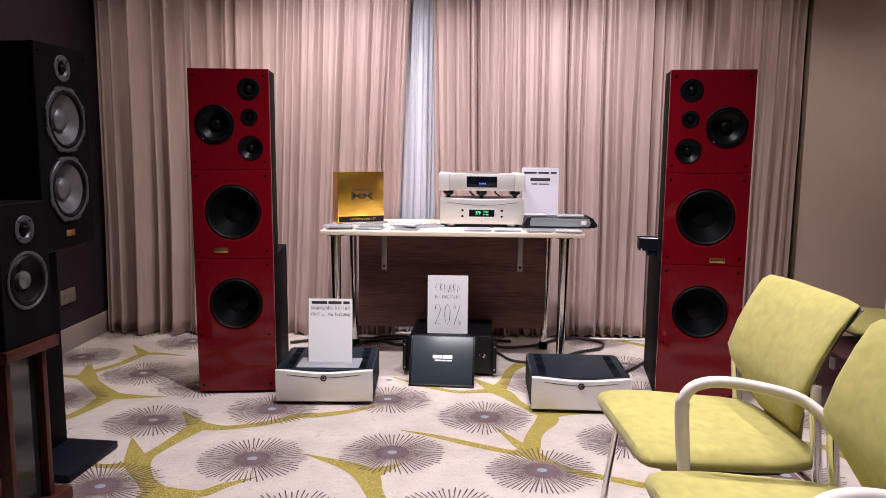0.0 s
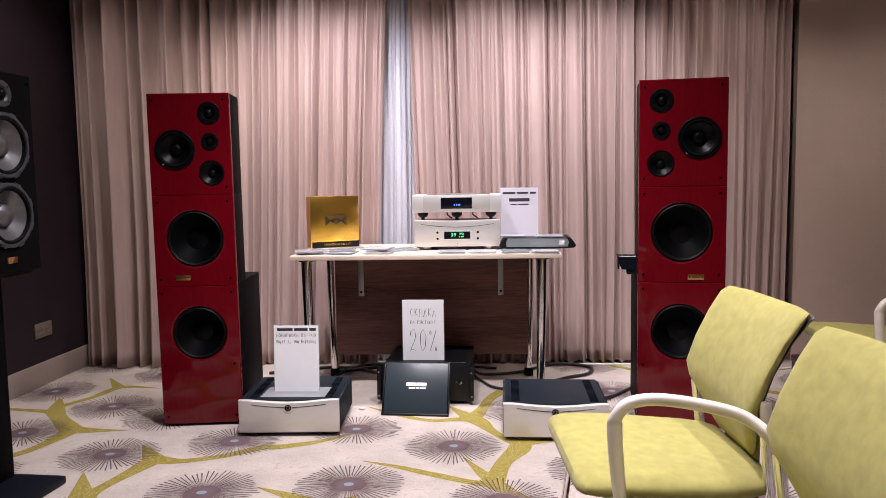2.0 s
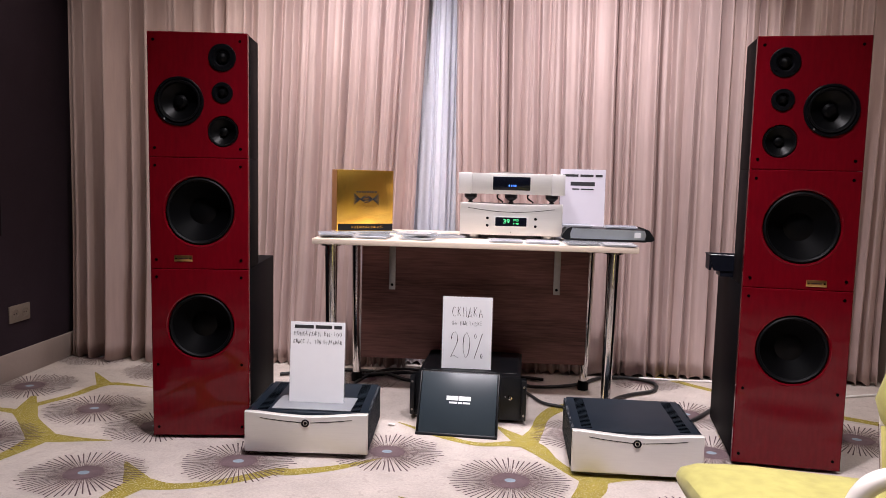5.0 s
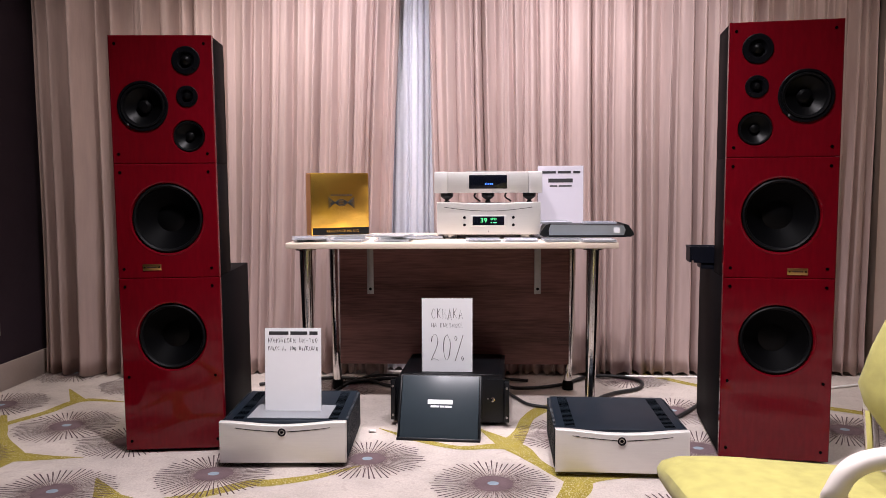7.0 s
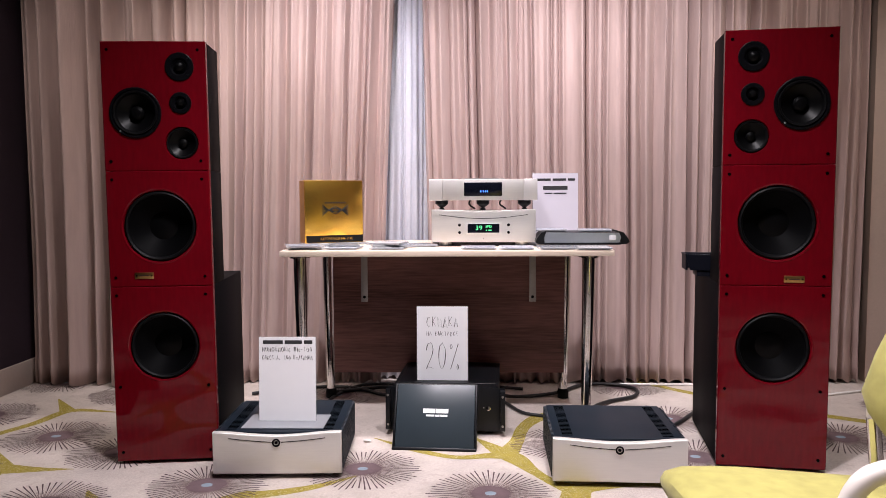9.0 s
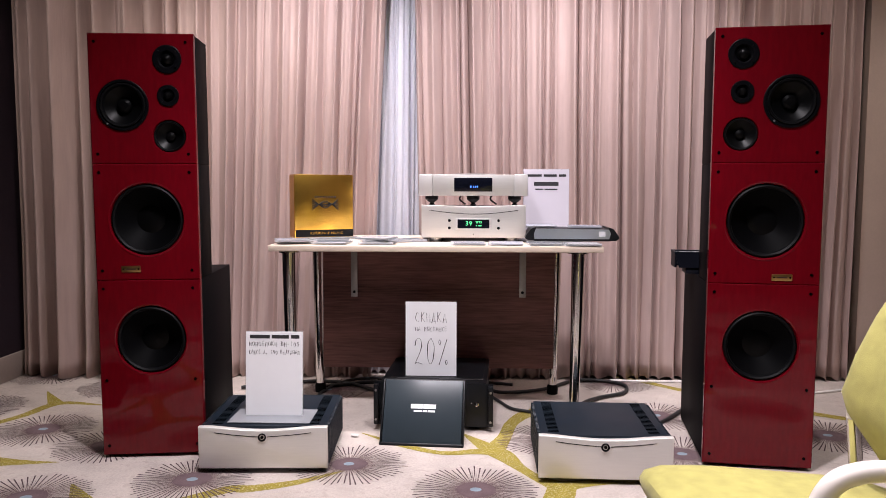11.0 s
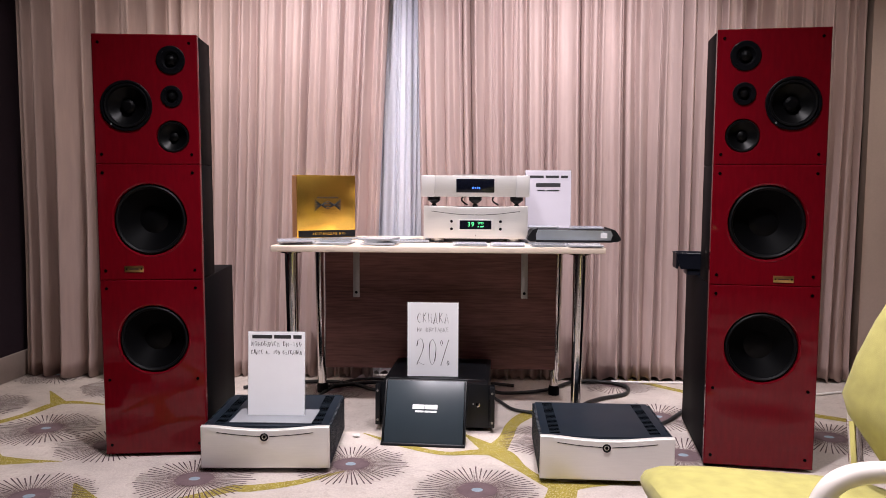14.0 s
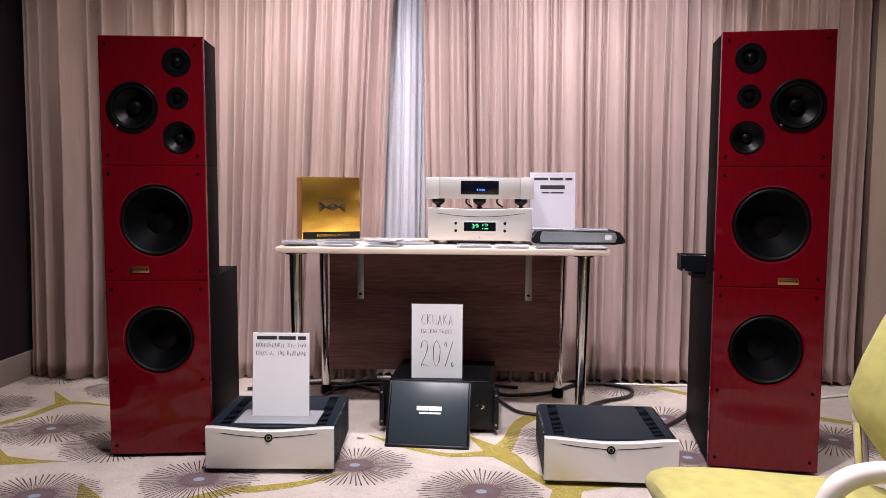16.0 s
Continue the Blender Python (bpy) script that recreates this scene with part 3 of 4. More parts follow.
def red_speaker(m, s, label, plate_z=0.690):
    """s is 1 where the small drivers sit at +x, -1 where they are mirrored."""
    sp = thing("floor_standing_speaker", m, label, "loudspeaker", "pair of red loudspeakers")
    w = 0.360
    holes = [(0.002 * s, 0.434, 0.124), (0.001, 0.866, 0.129), (-0.067 * s, 1.267, 0.085), (0.089 * s, 1.160, 0.058), (0.089 * s, 1.301, 0.034), (0.089 * s, 1.427, 0.046)]
    for name, z0, z1, deep in (("bass_cabinet", 0.012, 0.6497, 0.53), ("woofer_cabinet", 0.6503, 1.0627, 0.20), ("treble_cabinet", 1.0633, 1.516, 0.20)):
        cab = part(name, open_box(bmesh.new(), (0, 0.0235 + (deep - 0.022) / 2, (z0 + z1) / 2), (w - 0.004, deep - 0.022, z1 - z0)), M_CABINET, sp, "black painted cabinet box")
        part("baffle", pierced(bmesh.new(), w, z0, z1, 0.024, [h for h in holes if z0 < h[1] < z1]), M_RED, cab, "dark red lacquered front panel")
        for x in (-w / 2 + 0.022, w / 2 - 0.027):
            for z in (z0 + 0.034, 0.287, z1 - 0.03) if z0 < 0.1 else (z0 + 0.034, z1 - 0.03):
                screw(cab, x, z)
    driver("woofer", sp, 0.002 * s, 0.434, 0.124, "woofer")
    driver("woofer", sp, 0.001, 0.866, 0.129, "woofer")
    driver("midrange", sp, -0.067 * s, 1.267, 0.089, "mid")
    driver("midrange", sp, 0.089 * s, 1.160, 0.058, "flared")
    driver("tweeter", sp, 0.089 * s, 1.301, 0.038, "tweeter")
    driver("tweeter", sp, 0.089 * s, 1.427, 0.050, "tweeter")
    plate = part("name_plate", box(bmesh.new(), (0, -0.001, 0), (0.066, 0.003, 0.023), 0.001), M_BRASS, sp, "small brass name plate", pose(-0.059 * s, 0, plate_z))
    for x in (-0.026, 0.026):
        screw(plate, x, 0, 0.003, -0.0025, M_HOLE)
    bars("lettering", [(0, 0.034, 0.0)], 0.0035, M_SHELL, plate, pose(0, -0.003, 0, 90))
    for x in (-0.14, 0.14):
        for y in (0.05, 0.48):
            part("foot", lathe(bmesh.new(), [(0.018, 0.0), (0.018, 0.010), (0.013, 0.013), (0.0, 0.013)], "z", seg=18), M_RUBBER, sp, at=pose(x, y, 0))
    return sp


red_speaker(pose(-1.134, -0.330, 0, 0, -0.3, 7), 1, "tall red lacquered three-box loudspeaker with black sides, standing on the carpet")
red_speaker(pose(1.021, -0.342, 0, 0, 0, -7) @ Matrix.Diagonal((1.012, 1, 1.006, 1)), -1, "tall red lacquered three-box loudspeaker with a tray behind", 0.674)

# navy tray on the rear ledge of the bass cabinet
tray = thing("tray", pose(1.021, -0.342, 0.653, 0, 0, -7) @ pose(-0.115, 0.33, 0), "dark navy open tray holding white paper, on a loudspeaker ledge", "tray")
part("tray_body", box(bmesh.new(), (0, 0, 0.012), (0.20, 0.10, 0.024), 0.003), M_NAVY, tray)
part("tray_rim", prism(bmesh.new(), [(-0.125, 0.024), (0.1, 0.024), (0.1, 0.086), (-0.145, 0.086)], 0.008), M_NAVY, tray, at=pose(0, -0.055, 0))
part("tray_rim", prism(bmesh.new(), [(-0.125, 0.024), (0.1, 0.024), (0.1, 0.086), (-0.145, 0.086)], 0.008), M_NAVY, tray, at=pose(0, 0.045, 0))
part("tray_rim", box(bmesh.new(), (-0.138, 0, 0.055), (0.008, 0.10, 0.06)), M_NAVY, tray)
part("paper", box(bmesh.new(), (-0.02, 0, 0.077), (0.22, 0.085, 0.004)), M_PAPER, tray, "stack of white paper")

# ---- table ----
TABLE = pose(-0.13, 0.03, 0, 0, 0, 1.0)
table = thing("table", TABLE, "pale maple table on chrome legs with a dark modesty panel", "table")
top = part("tabletop", box(bmesh.new(), (0, 0.33, 0.7375), (1.345, 0.66, 0.025), 0.004), M_TABLE, table, "pale maple laminate top with rounded edge")
for x, y in ((-0.603, 0.06), (0.580, 0.06), (-0.578, 0.55), (0.552, 0.55)):
    leg = part("leg", tube(bmesh.new(), [(x, y, 0.725), (x * 0.995, y, 0.4), (x * 0.985, y, 0.035)], (0.027, 0.020), 24), M_CHROME, table, "chrome tube leg")
    part("leg_plate", lathe(bmesh.new(), [(0.042, 0.0), (0.042, 0.006), (0.03, 0.008)], "z", seg=24), M_CHROME, leg, at=pose(x, y, 0.717))
    part("glide", lathe(bmesh.new(), [(0.026, 0.0), (0.027, 0.03), (0.022, 0.045), (0.0, 0.045)], "z", seg=20), M_RUBBER, leg, "black plastic glide", pose(x * 0.985, y, 0.001))
part("modesty_panel", box(bmesh.new(), (0.0, 0.43, 0.437), (1.06, 0.018, 0.57), 0.002), M_WALNUT, table, "dark walnut laminate panel")
for x in (-0.385, 0.385):
    br = part("bracket", box(bmesh.new(), (x, 0.4175, 0.60), (0.030, 0.004, 0.235), 0.001), M_STEEL, table, "grey steel angle bracket")
    part("bracket_arm", box(bmesh.new(), (x, 0.34, 0.7225), (0.030, 0.16, 0.004)), M_STEEL, br)
    for z in (0.70, 0.505):
        part("bolt", lathe(bmesh.new(), [(0.007, 0.0), (0.006, 0.003), (0.0, 0.0035)], seg=12), M_FLANGE, br, at=pose(x, 0.4155, z))

# ---- amplifiers ----


def silver_front(bm, w, h, dip, thick):
    """A front panel whose upper edge sags a little in the middle."""
    n = 24
    pts = [(-w / 2, 0), (w / 2, 0)]
    for k in range(n + 1):
        u = 1 - 2 * k / n
        pts.append((u * w / 2, h - dip * max(0.0, math.cos(u * math.pi / 2 * 1.12)) ** 1.3))
    prism(bm, pts, thick)
    edges = [e for e in bm.edges if abs(e.verts[0].co.y) < 1e-6 and abs(e.verts[1].co.y) < 1e-6]
    bmesh.ops.bevel(bm, geom=edges, offset=0.004, segments=3, profile=0.5, affect="EDGES")
    return bm


def monoblock(m, label):
    amp = thing("monoblock_amplifier", m, label, "amplifier", "pair of monoblock amplifiers")
    w, d, z0, z1 = 0.442, 0.395, 0.018, 0.164
    part("front_panel", silver_front(bmesh.new(), w, z1 - z0, 0.013, 0.022), M_ALU, amp, "silver satin aluminium front with a sagging upper edge", pose(0, 0, z0))
    # dark rods on the front draw the shade of the two grooves
    part("groove", tube(bmesh.new(), smooth_path([(-0.165, 0, 0.0), (-0.10, 0, -0.008), (-0.015, 0, -0.0145)], 6), 0.0013, 6), M_HOLE, amp, at=pose(0, 0, z1 - 0.020))
    part("groove", tube(bmesh.new(), smooth_path([(0.165, 0, 0.0), (0.10, 0, -0.008), (0.015, 0, -0.0145)], 6), 0.0013, 6), M_HOLE, amp, at=pose(0, 0, z1 - 0.020))
    btn = part("power_button", lathe(bmesh.new(), [(0.0140, -0.002), (0.0140, 0.003), (0.0118, 0.0042), (0.0100, 0.0012), (0.0085, 0.0)], seg=28), M_FLANGE, amp, "black ringed power button", pose(-0.002, 0, z1 - 0.036))
    part("cap", lathe(bmesh.new(), [(0.0056, 0.0), (0.0052, 0.003), (0.0, 0.0036)], seg=20), M_FLANGE, btn)
    part("body", box(bmesh.new(), (0, 0.022 + d / 2, (z0 + z1) / 2 - 0.003), (w - 0.012, d, z1 - z0 - 0.010), 0.003), M_BLACKTOP, amp, "black sheet metal body")
    part("top_cover", box(bmesh.new(), (0, 0.024 + d / 2, z1 - 0.007), (w - 0.016, d, 0.004), 0.0015), M_BLACKTOP, amp)
    # black slips laid on the cover draw the dark inside the vents
    slot = None
    for x in (-0.168, 0.168):
        for k in range(24):
            at = pose(x, 0.055 + k * 0.0148, z1 - 0.0046)
            if slot is None:
                slot = part("vent_slot", box(bmesh.new(), (0, 0, 0), (0.036, 0.0062, 0.0012)), M_HOLE, amp, at=at)
            else:
                again(slot, at)
    fin = None
    for x in (-w / 2 + 0.004, w / 2 - 0.004):
        for k in range(26):
            at = pose(x, 0.032 + k * 0.0148, (z0 + z1) / 2)
            if fin is None:
                fin = part("heat_fin", box(bmesh.new(), (0, 0, 0), (0.013, 0.006, z1 - z0 - 0.014), 0.001, 1), M_BLACKTOP, amp, at=at)
            else:
                again(fin, at)
    for x in (-0.17, 0.17):
        for y in (0.05, 0.36):
            part("foot", lathe(bmesh.new(), [(0.016, 0.0), (0.018, 0.004), (0.018, 0.018), (0.0, 0.018)], "z", seg=20), M_STEEL if y < 0.1 else M_RUBBER, amp, at=pose(x, y, 0.001))
    return amp


ML = pose(-0.694, -0.47, 0, 0, 0, 3.0)
MR = pose(0.466, -0.512, 0, 0, 0, -0.8)
monoblock(ML, "silver-fronted black monoblock amplifier with a sign standing on it")
monoblock(MR, "silver-fronted black monoblock amplifier, bare-topped, on the carpet")


def sign(m, w, h, lean, label, base=True):
    """A sheet in a clear holder; its foot line lies at the origin."""
    st = thing("sign_holder", m, label, "sign", "printed signs")
    up = pose(0, 0, 0.002, -lean)
    part("pane", box(bmesh.new(), (0, 0.003, h / 2), (w + 0.004, 0.0022, h + 0.003), 0.0006, 1), M_ACRYL, st, "clear acrylic pane", up)
    sheet = part("sheet", box(bmesh.new(), (0, 0.0006, h / 2), (w, 0.0012, h)), M_PAPER, st, "white printed sheet", up)
    if base:
        part("base", box(bmesh.new(), (0.0, -0.005, 0.0015), (w + 0.085, 0.16, 0.003), 0.0006, 1), M_ACRYL_GREY, st, "grey clear acrylic foot")
    return st, sheet


FRONT = pose(0, -0.0003, 0, 90)
# pen strokes of each hand-drawn sign, in a unit square
STROKES = {"С": ".9,.85 .5,1 .1,.6 .1,.3 .5,0 .9,.12", "К": ".1,0 .1,1|.85,1 .15,.5 .9,0", "И": ".1,1 .1,0 .9,1 .9,0", "Д": "0,-.12 .05,.05 .25,.3 .5,1 .8,.05|0,.05 1,.05 1,-.12",
           "А": ".05,0 .5,1 .95,0|.22,.35 .78,.35", "Н": ".1,0 .1,1|.9,0 .9,1|.1,.5 .9,.5", "В": ".1,0 .1,1 .7,.95 .7,.6 .15,.52 .85,.4 .8,.05 .1,0", "Ы": ".1,1 .1,0 .55,.1 .5,.5 .1,.5|.95,0 .95,1",
           "Т": ".05,1 .95,1|.5,1 .5,0", "Е": ".9,1 .1,1 .1,0 .9,0|.1,.52 .8,.52", "2": ".05,.72 .2,.95 .6,1 .8,.75 .6,.45 .05,.02 .3,.08 .9,.0", "0": ".5,1 .15,.8 .1,.3 .4,0 .75,.2 .85,.7 .5,1",
           "М": ".05,0 .12,1 .5,.35 .88,1 .95,0", "О": ".5,1 .1,.75 .1,.25 .5,0 .9,.25 .9,.75 .5,1", "Б": ".85,1 .1,1 .1,0 .7,.02 .85,.28 .7,.52 .1,.52", "Л": ".0,.02 .2,.1 .4,1 .9,1 .9,0",
           "т": ".05,.65 .95,.65|.5,.65 .5,0", "-": ".15,.45 .85,.45", "1": ".25,.8 .55,1 .55,0", ",": ".4,.12 .25,-.15", "/": ".15,-.1 .85,1.1", "%": ".95,1 .05,0|.12,.98 .0,.88 .12,.78 .24,.88 .12,.98|.88,.2 .78,.1 .88,0 .98,.1 .88,.2"}


def handwriting(text, width, height, pen, parent, z):
    step = width / len(text)
    for i, ch in enumerate(text):
        if ch == " ":
            continue
        bm = bmesh.new()
        for stroke in STROKES[ch].split("|"):
            pts = [tuple(float(q) for q in p.split(",")) for p in stroke.split()]
            pts = [(u * step * 0.72, -0.0004, v * height) for u, v in pts]
            tube(bm, smooth_path(pts, 5) if ch in "С20%ЫО" else pts, pen, 5, 0.3)
        part("letter", bm, M_INK, parent, at=pose(-width / 2 + i * step + step * 0.14, 0, z + 0.002 * math.sin(i * 2.1)))


st, sheet = sign(pose(-0.690, -0.335, 0.161, 0, 0, 1.0), 0.205, 0.302, 4, "white printed sheet in a clear holder, on an amplifier")
bars("headline", [(-0.052, 0.072, 0.284), (0.022, 0.062, 0.284), (0.076, 0.030, 0.284)], 0.013, M_INK, sheet, FRONT)
handwriting("МОНОБЛОКИ ВМ-100", 0.184, 0.0155, 0.0013, sheet, 0.250)
handwriting("КЛАСС А, 100 Вт/КАНАЛ", 0.184, 0.0145, 0.0012, sheet, 0.221)
st, sheet = sign(pose(-0.150, 0.105, 0.201, 0, 0, 0), 0.210, 0.309, 1.0, "white sheet with hand-lettered discount notice, on a black rack unit", False)
handwriting("СКИДКА", 0.136, 0.040, 0.0016, sheet, 0.225)
handwriting("НА ВЫСТАВКЕ", 0.134, 0.017, 0.0012, sheet, 0.187)
handwriting("20%", 0.150, 0.108, 0.0019, sheet, 0.048)

# ---- black rack unit and leaning box ----
rack = thing("rack_unit", pose(-0.135, 0.025, 0, 0, 0, -2.5), "black steel rack unit with ears, on the carpet under the table", "amplifier")
part("case", box(bmesh.new(), (0, 0.22, 0.106), (0.43, 0.43, 0.185), 0.003), M_BLACK, rack)
fp = part("front_panel", box(bmesh.new(), (0, 0.002, 0.106), (0.482, 0.005, 0.178), 0.0015), M_BLACK, rack)
for x in (-0.232, 0.232):
    part("ear", box(bmesh.new(), (x, -0.012, 0.106), (0.020, 0.024, 0.165), 0.003), M_BLACK, rack)
    for z in (0.045, 0.165):
        part("bolt", lathe(bmesh.new(), [(0.005, 0.0), (0.005, 0.002), (0.0, 0.003)], seg=12), M_STEEL, fp, at=pose(x, -0.0245, z))
part("lid", box(bmesh.new(), (0, 0.24, 0.1995), (0.40, 0.38, 0.003), 0.001, 1), M_BLACK, rack)
sw = part("toggle_switch", lathe(bmesh.new(), [(0.009, 0.0), (0.009, 0.003), (0.005, 0.004), (0.004, 0.012), (0.0055, 0.02), (0.0, 0.023)], seg=18), M_CHROME, rack, "chrome toggle switch", pose(0.175, -0.001, 0.112))
part("indicator", lathe(bmesh.new(), [(0.003, 0.0), (0.002, 0.002), (0.0, 0.0025)], seg=10), M_STEEL, rack, at=pose(0.155, -0.001, 0.114))
for x in (-0.18, 0.18):
    for y in (0.05, 0.38):
        part("foot", lathe(bmesh.new(), [(0.015, 0.0), (0.017, 0.013), (0.0, 0.014)], "z", seg=16), M_RUBBER, rack, at=pose(x, y, 0))

flatbox = thing("flat_box", pose(-0.172, -0.168, 0.0, 0, 0, -3.0) @ pose(0, 0, 0, -27), "glossy black flat box leaning against the rack unit", "box")
part("lid", box(bmesh.new(), (0, 0.004, 0.128), (0.305, 0.008, 0.250), 0.002), mat("satin_black_lid", (0.024, 0.034, 0.042), 0.32, vary=0.12, scale=9, spread=0.06), flatbox, "satin black lid with white print")
part("case", box(bmesh.new(), (0, 0.021, 0.130), (0.325, 0.026, 0.258), 0.004), M_BLACK, flatbox)
part("lower_lip", box(bmesh.new(), (0, 0.004, 0.0035), (0.325, 0.026, 0.012), 0.003), M_BLACK, flatbox, "black lower lip")
for x in (-0.158, 0.158):
    part("rail", box(bmesh.new(), (x, 0.006, 0.130), (0.007, 0.016, 0.250), 0.002), M_BLACK, flatbox)
bars("lettering", [(-0.0245, 0.047, 0.150), (0.0255, 0.049, 0.150)], 0.017, M_WHITE_PRINT, flatbox, pose(0, -0.0004, 0, 90))
bars("lettering", [(-0.02, 0.032, 0.132), (0.008, 0.016, 0.132), (0.033, 0.028, 0.132)], 0.007, M_WHITE_PRINT, flatbox, pose(0, -0.0004, 0, 90))

# ---- on the table ----
gold = thing("presentation_box", pose(-0.641, 0.36, 0.7615, 0, 0, 28), "shiny gold foil box with black band, standing on disc cases", "box")
part("slipcase", box(bmesh.new(), (0, 0.04, 0.1385), (0.268, 0.08, 0.277), 0.002), M_GOLD, gold, "mirror gold foil sleeve")
# thin sheet over the left side, in a darker gold than the sleeve
part("spine", box(bmesh.new(), (-0.1345, 0.038, 0.1385), (0.002, 0.078, 0.270)), M_GOLD_SIDE, gold)
part("band", box(bmesh.new(), (0.002, -0.0005, 0.017), (0.262, 0.0015, 0.031)), M_BLACK, gold, "black band with gold lettering")
words("lettering", "REFERENCE Mk II IC", 0.016, M_GOLD, gold, pose(0.01, -0.0016, 0.017, 90), 0.150)
bars("lettering", [(-0.044 + 0.0126 * k, 0.008, 0.178) for k in range(8)], 0.007, M_INK, gold, pose(0.005, -0.001, 0, 90))
bars("lettering", [(-0.044 + 0.022 * k, 0.005, 0.112) for k in range(5)], 0.005, M_GOLD_SIDE, gold, pose(0.005, -0.0004, 0, 90))
bm = bmesh.new()
for k in range(5):
    o = -0.018 + 0.009 * k
    for s in (1, -1):
        tube(bm, smooth_path([(-0.060, 0, s * (o + 0.004) * 1.1), (-0.026, 0, -s * o * 0.15), (0.0, 0, -s * o * 0.85), (0.026, 0, -s * o * 0.15), (0.060, 0, s * (o + 0.004) * 1.1)], 6), 0.0034, 5, 0.5)
part("emblem", bm, M_INK, gold, "black crossed-strand emblem", pose(0.005, -0.0022, 0.145))

dac = thing("converter", pose(0.0225, 0.26, 0.75), "silver digital converter with a green display, on the table", "audio component")
part("front_panel", silver_front(bmesh.new(), 0.447, 0.141, 0.005, 0.018), M_ALU, dac, "silver front with rounded shoulders", pose(0, 0, 0.018))
part("body", box(bmesh.new(), (0, 0.168, 0.083), (0.436, 0.30, 0.126), 0.004), M_ALU, dac)
part("cover", box(bmesh.new(), (0, 0.17, 0.148), (0.41, 0.28, 0.005), 0.002), M_BLACKTOP, dac, "dark top cover")
# a black rod stands in for the shaded groove
part("groove", tube(bmesh.new(), smooth_path([(-0.19, 0, 0.006), (-0.09, 0, -0.006), (0, 0, -0.010), (0.09, 0, -0.006), (0.19, 0, 0.006)], 8), 0.0011, 6), M_FLANGE, dac, at=pose(0, 0, 0.130))
bez = part("bezel", box(bmesh.new(), (0, -0.001, 0.076), (0.155, 0.006, 0.050), 0.003), M_ALU, dac)
part("display", box(bmesh.new(), (0, -0.0045, 0.078), (0.136, 0.002, 0.038)), M_SCREEN, bez, "black display with green digits")
words("numerals", "39", 0.027, M_GREEN, bez, pose(-0.020, -0.0058, 0.079, 90), 0.028)
words("lettering", "SPD", 0.014, M_GREEN, bez, pose(0.022, -0.0058, 0.085, 90), 0.026)
bars("lettering", [(0.012, 0.005, 0.070), (0.028, 0.014, 0.070)], 0.004, M_GREEN, bez, pose(0, -0.0056, 0, 90))
for x in (-0.103, 0.107):
    for z in (0.092, 0.060):
        part("button", lathe(bmesh.new(), [(0.0062, -0.001), (0.0062, 0.002), (0.005, 0.003), (0.0, 0.003)], seg=20), M_FLANGE, dac, at=pose(x, 0, z))
part("indicator", lathe(bmesh.new(), [(0.0022, 0.0), (0.0018, 0.001), (0.0, 0.0012)], seg=10), M_HOLE, dac, at=pose(0, 0, 0.033))
for x in (-0.165, 0.165):
    for y in (0.04, 0.26):
        part("foot", lathe(bmesh.new(), [(0.026, 0.0), (0.028, 0.004), (0.028, 0.016), (0.0, 0.018)], "z", seg=28), M_ALU, dac, at=pose(x, y, 0.0025))
part("mat", box(bmesh.new(), (0, 0.15, 0.001), (0.46, 0.31, 0.002)), M_BLACK, dac, "thin black mat")

cdt = thing("disc_transport", pose(0.0205, 0.25, 0.900), "silver disc transport on black cones, stacked on a converter", "audio component")
part("front_panel", box(bmesh.new(), (0, 0.008, 0.093), (0.345, 0.016, 0.090), 0.002), M_ALU, cdt)
for x in (-0.202, 0.202):
    part("side_block", box(bmesh.new(), (x, 0.13, 0.093), (0.058, 0.26, 0.092), 0.003), mat("bright_aluminium", (0.80, 0.78, 0.76), 0.38, metal=0.5, vary=0.03, scale=160), cdt, "paler aluminium side block")
part("body", box(bmesh.new(), (0, 0.145, 0.092), (0.345, 0.255, 0.084), 0.002), M_ALU, cdt)
part("lid", lathe(bmesh.new(), [(0.10, 0.0), (0.10, 0.006), (0.092, 0.009), (0.0, 0.010)], "z", seg=48), M_STEEL, cdt, "round grey disc lid", pose(0, 0.14, 0.1345))
scr = part("display", box(bmesh.new(), (0.0, -0.0005, 0.095), (0.162, 0.003, 0.058), 0.001), M_SCREEN, cdt, "black window with blue digits")
bars("digits", [(-0.014, 0.005, 0.086), (-0.003, 0.004, 0.086), (0.006, 0.004, 0.086), (0.014, 0.004, 0.086)], 0.008, M_BLUE_LED, scr, pose(0.004, -0.0024, 0, 90))
for x in (-0.178, 0.0, 0.178):
    part("cone_foot", lathe(bmesh.new(), [(0.012, 0.0), (0.012, 0.01), (0.007, 0.016), (0.019, 0.024), (0.028, 0.032), (0.028, 0.048), (0.0, 0.048)], "z", seg=24), M_BLACK, cdt, "black isolation cone", pose(x, 0.035, 0.001))
for x in (-0.05, 0.09):
    part("cable", tube(bmesh.new(), smooth_path([(x, 0.24, 0.055), (x - 0.012, 0.22, 0.03), (x + 0.015, 0.20, 0.008)], 6), 0.004, 8), M_CABLE, cdt)

st, sheet = sign(pose(0.354, 0.50, 0.75, 0, 0, -1), 0.207, 0.316, 3, "white printed sheet in a clear holder, on the table")
sheet.data.materials[0] = M_GREYED_PAPER
bars("headline", [(-0.056, 0.070, 0.287), (0.018, 0.060, 0.287), (0.074, 0.032, 0.287)], 0.011, M_INK, sheet, FRONT)
bars("headline", [(0.0, 0.112, 0.249)], 0.018, M_INK, sheet, FRONT)
bars("lettering", [(-0.032, 0.034, 0.224), (0.022, 0.058, 0.224)], 0.006, M_INK, sheet, FRONT)

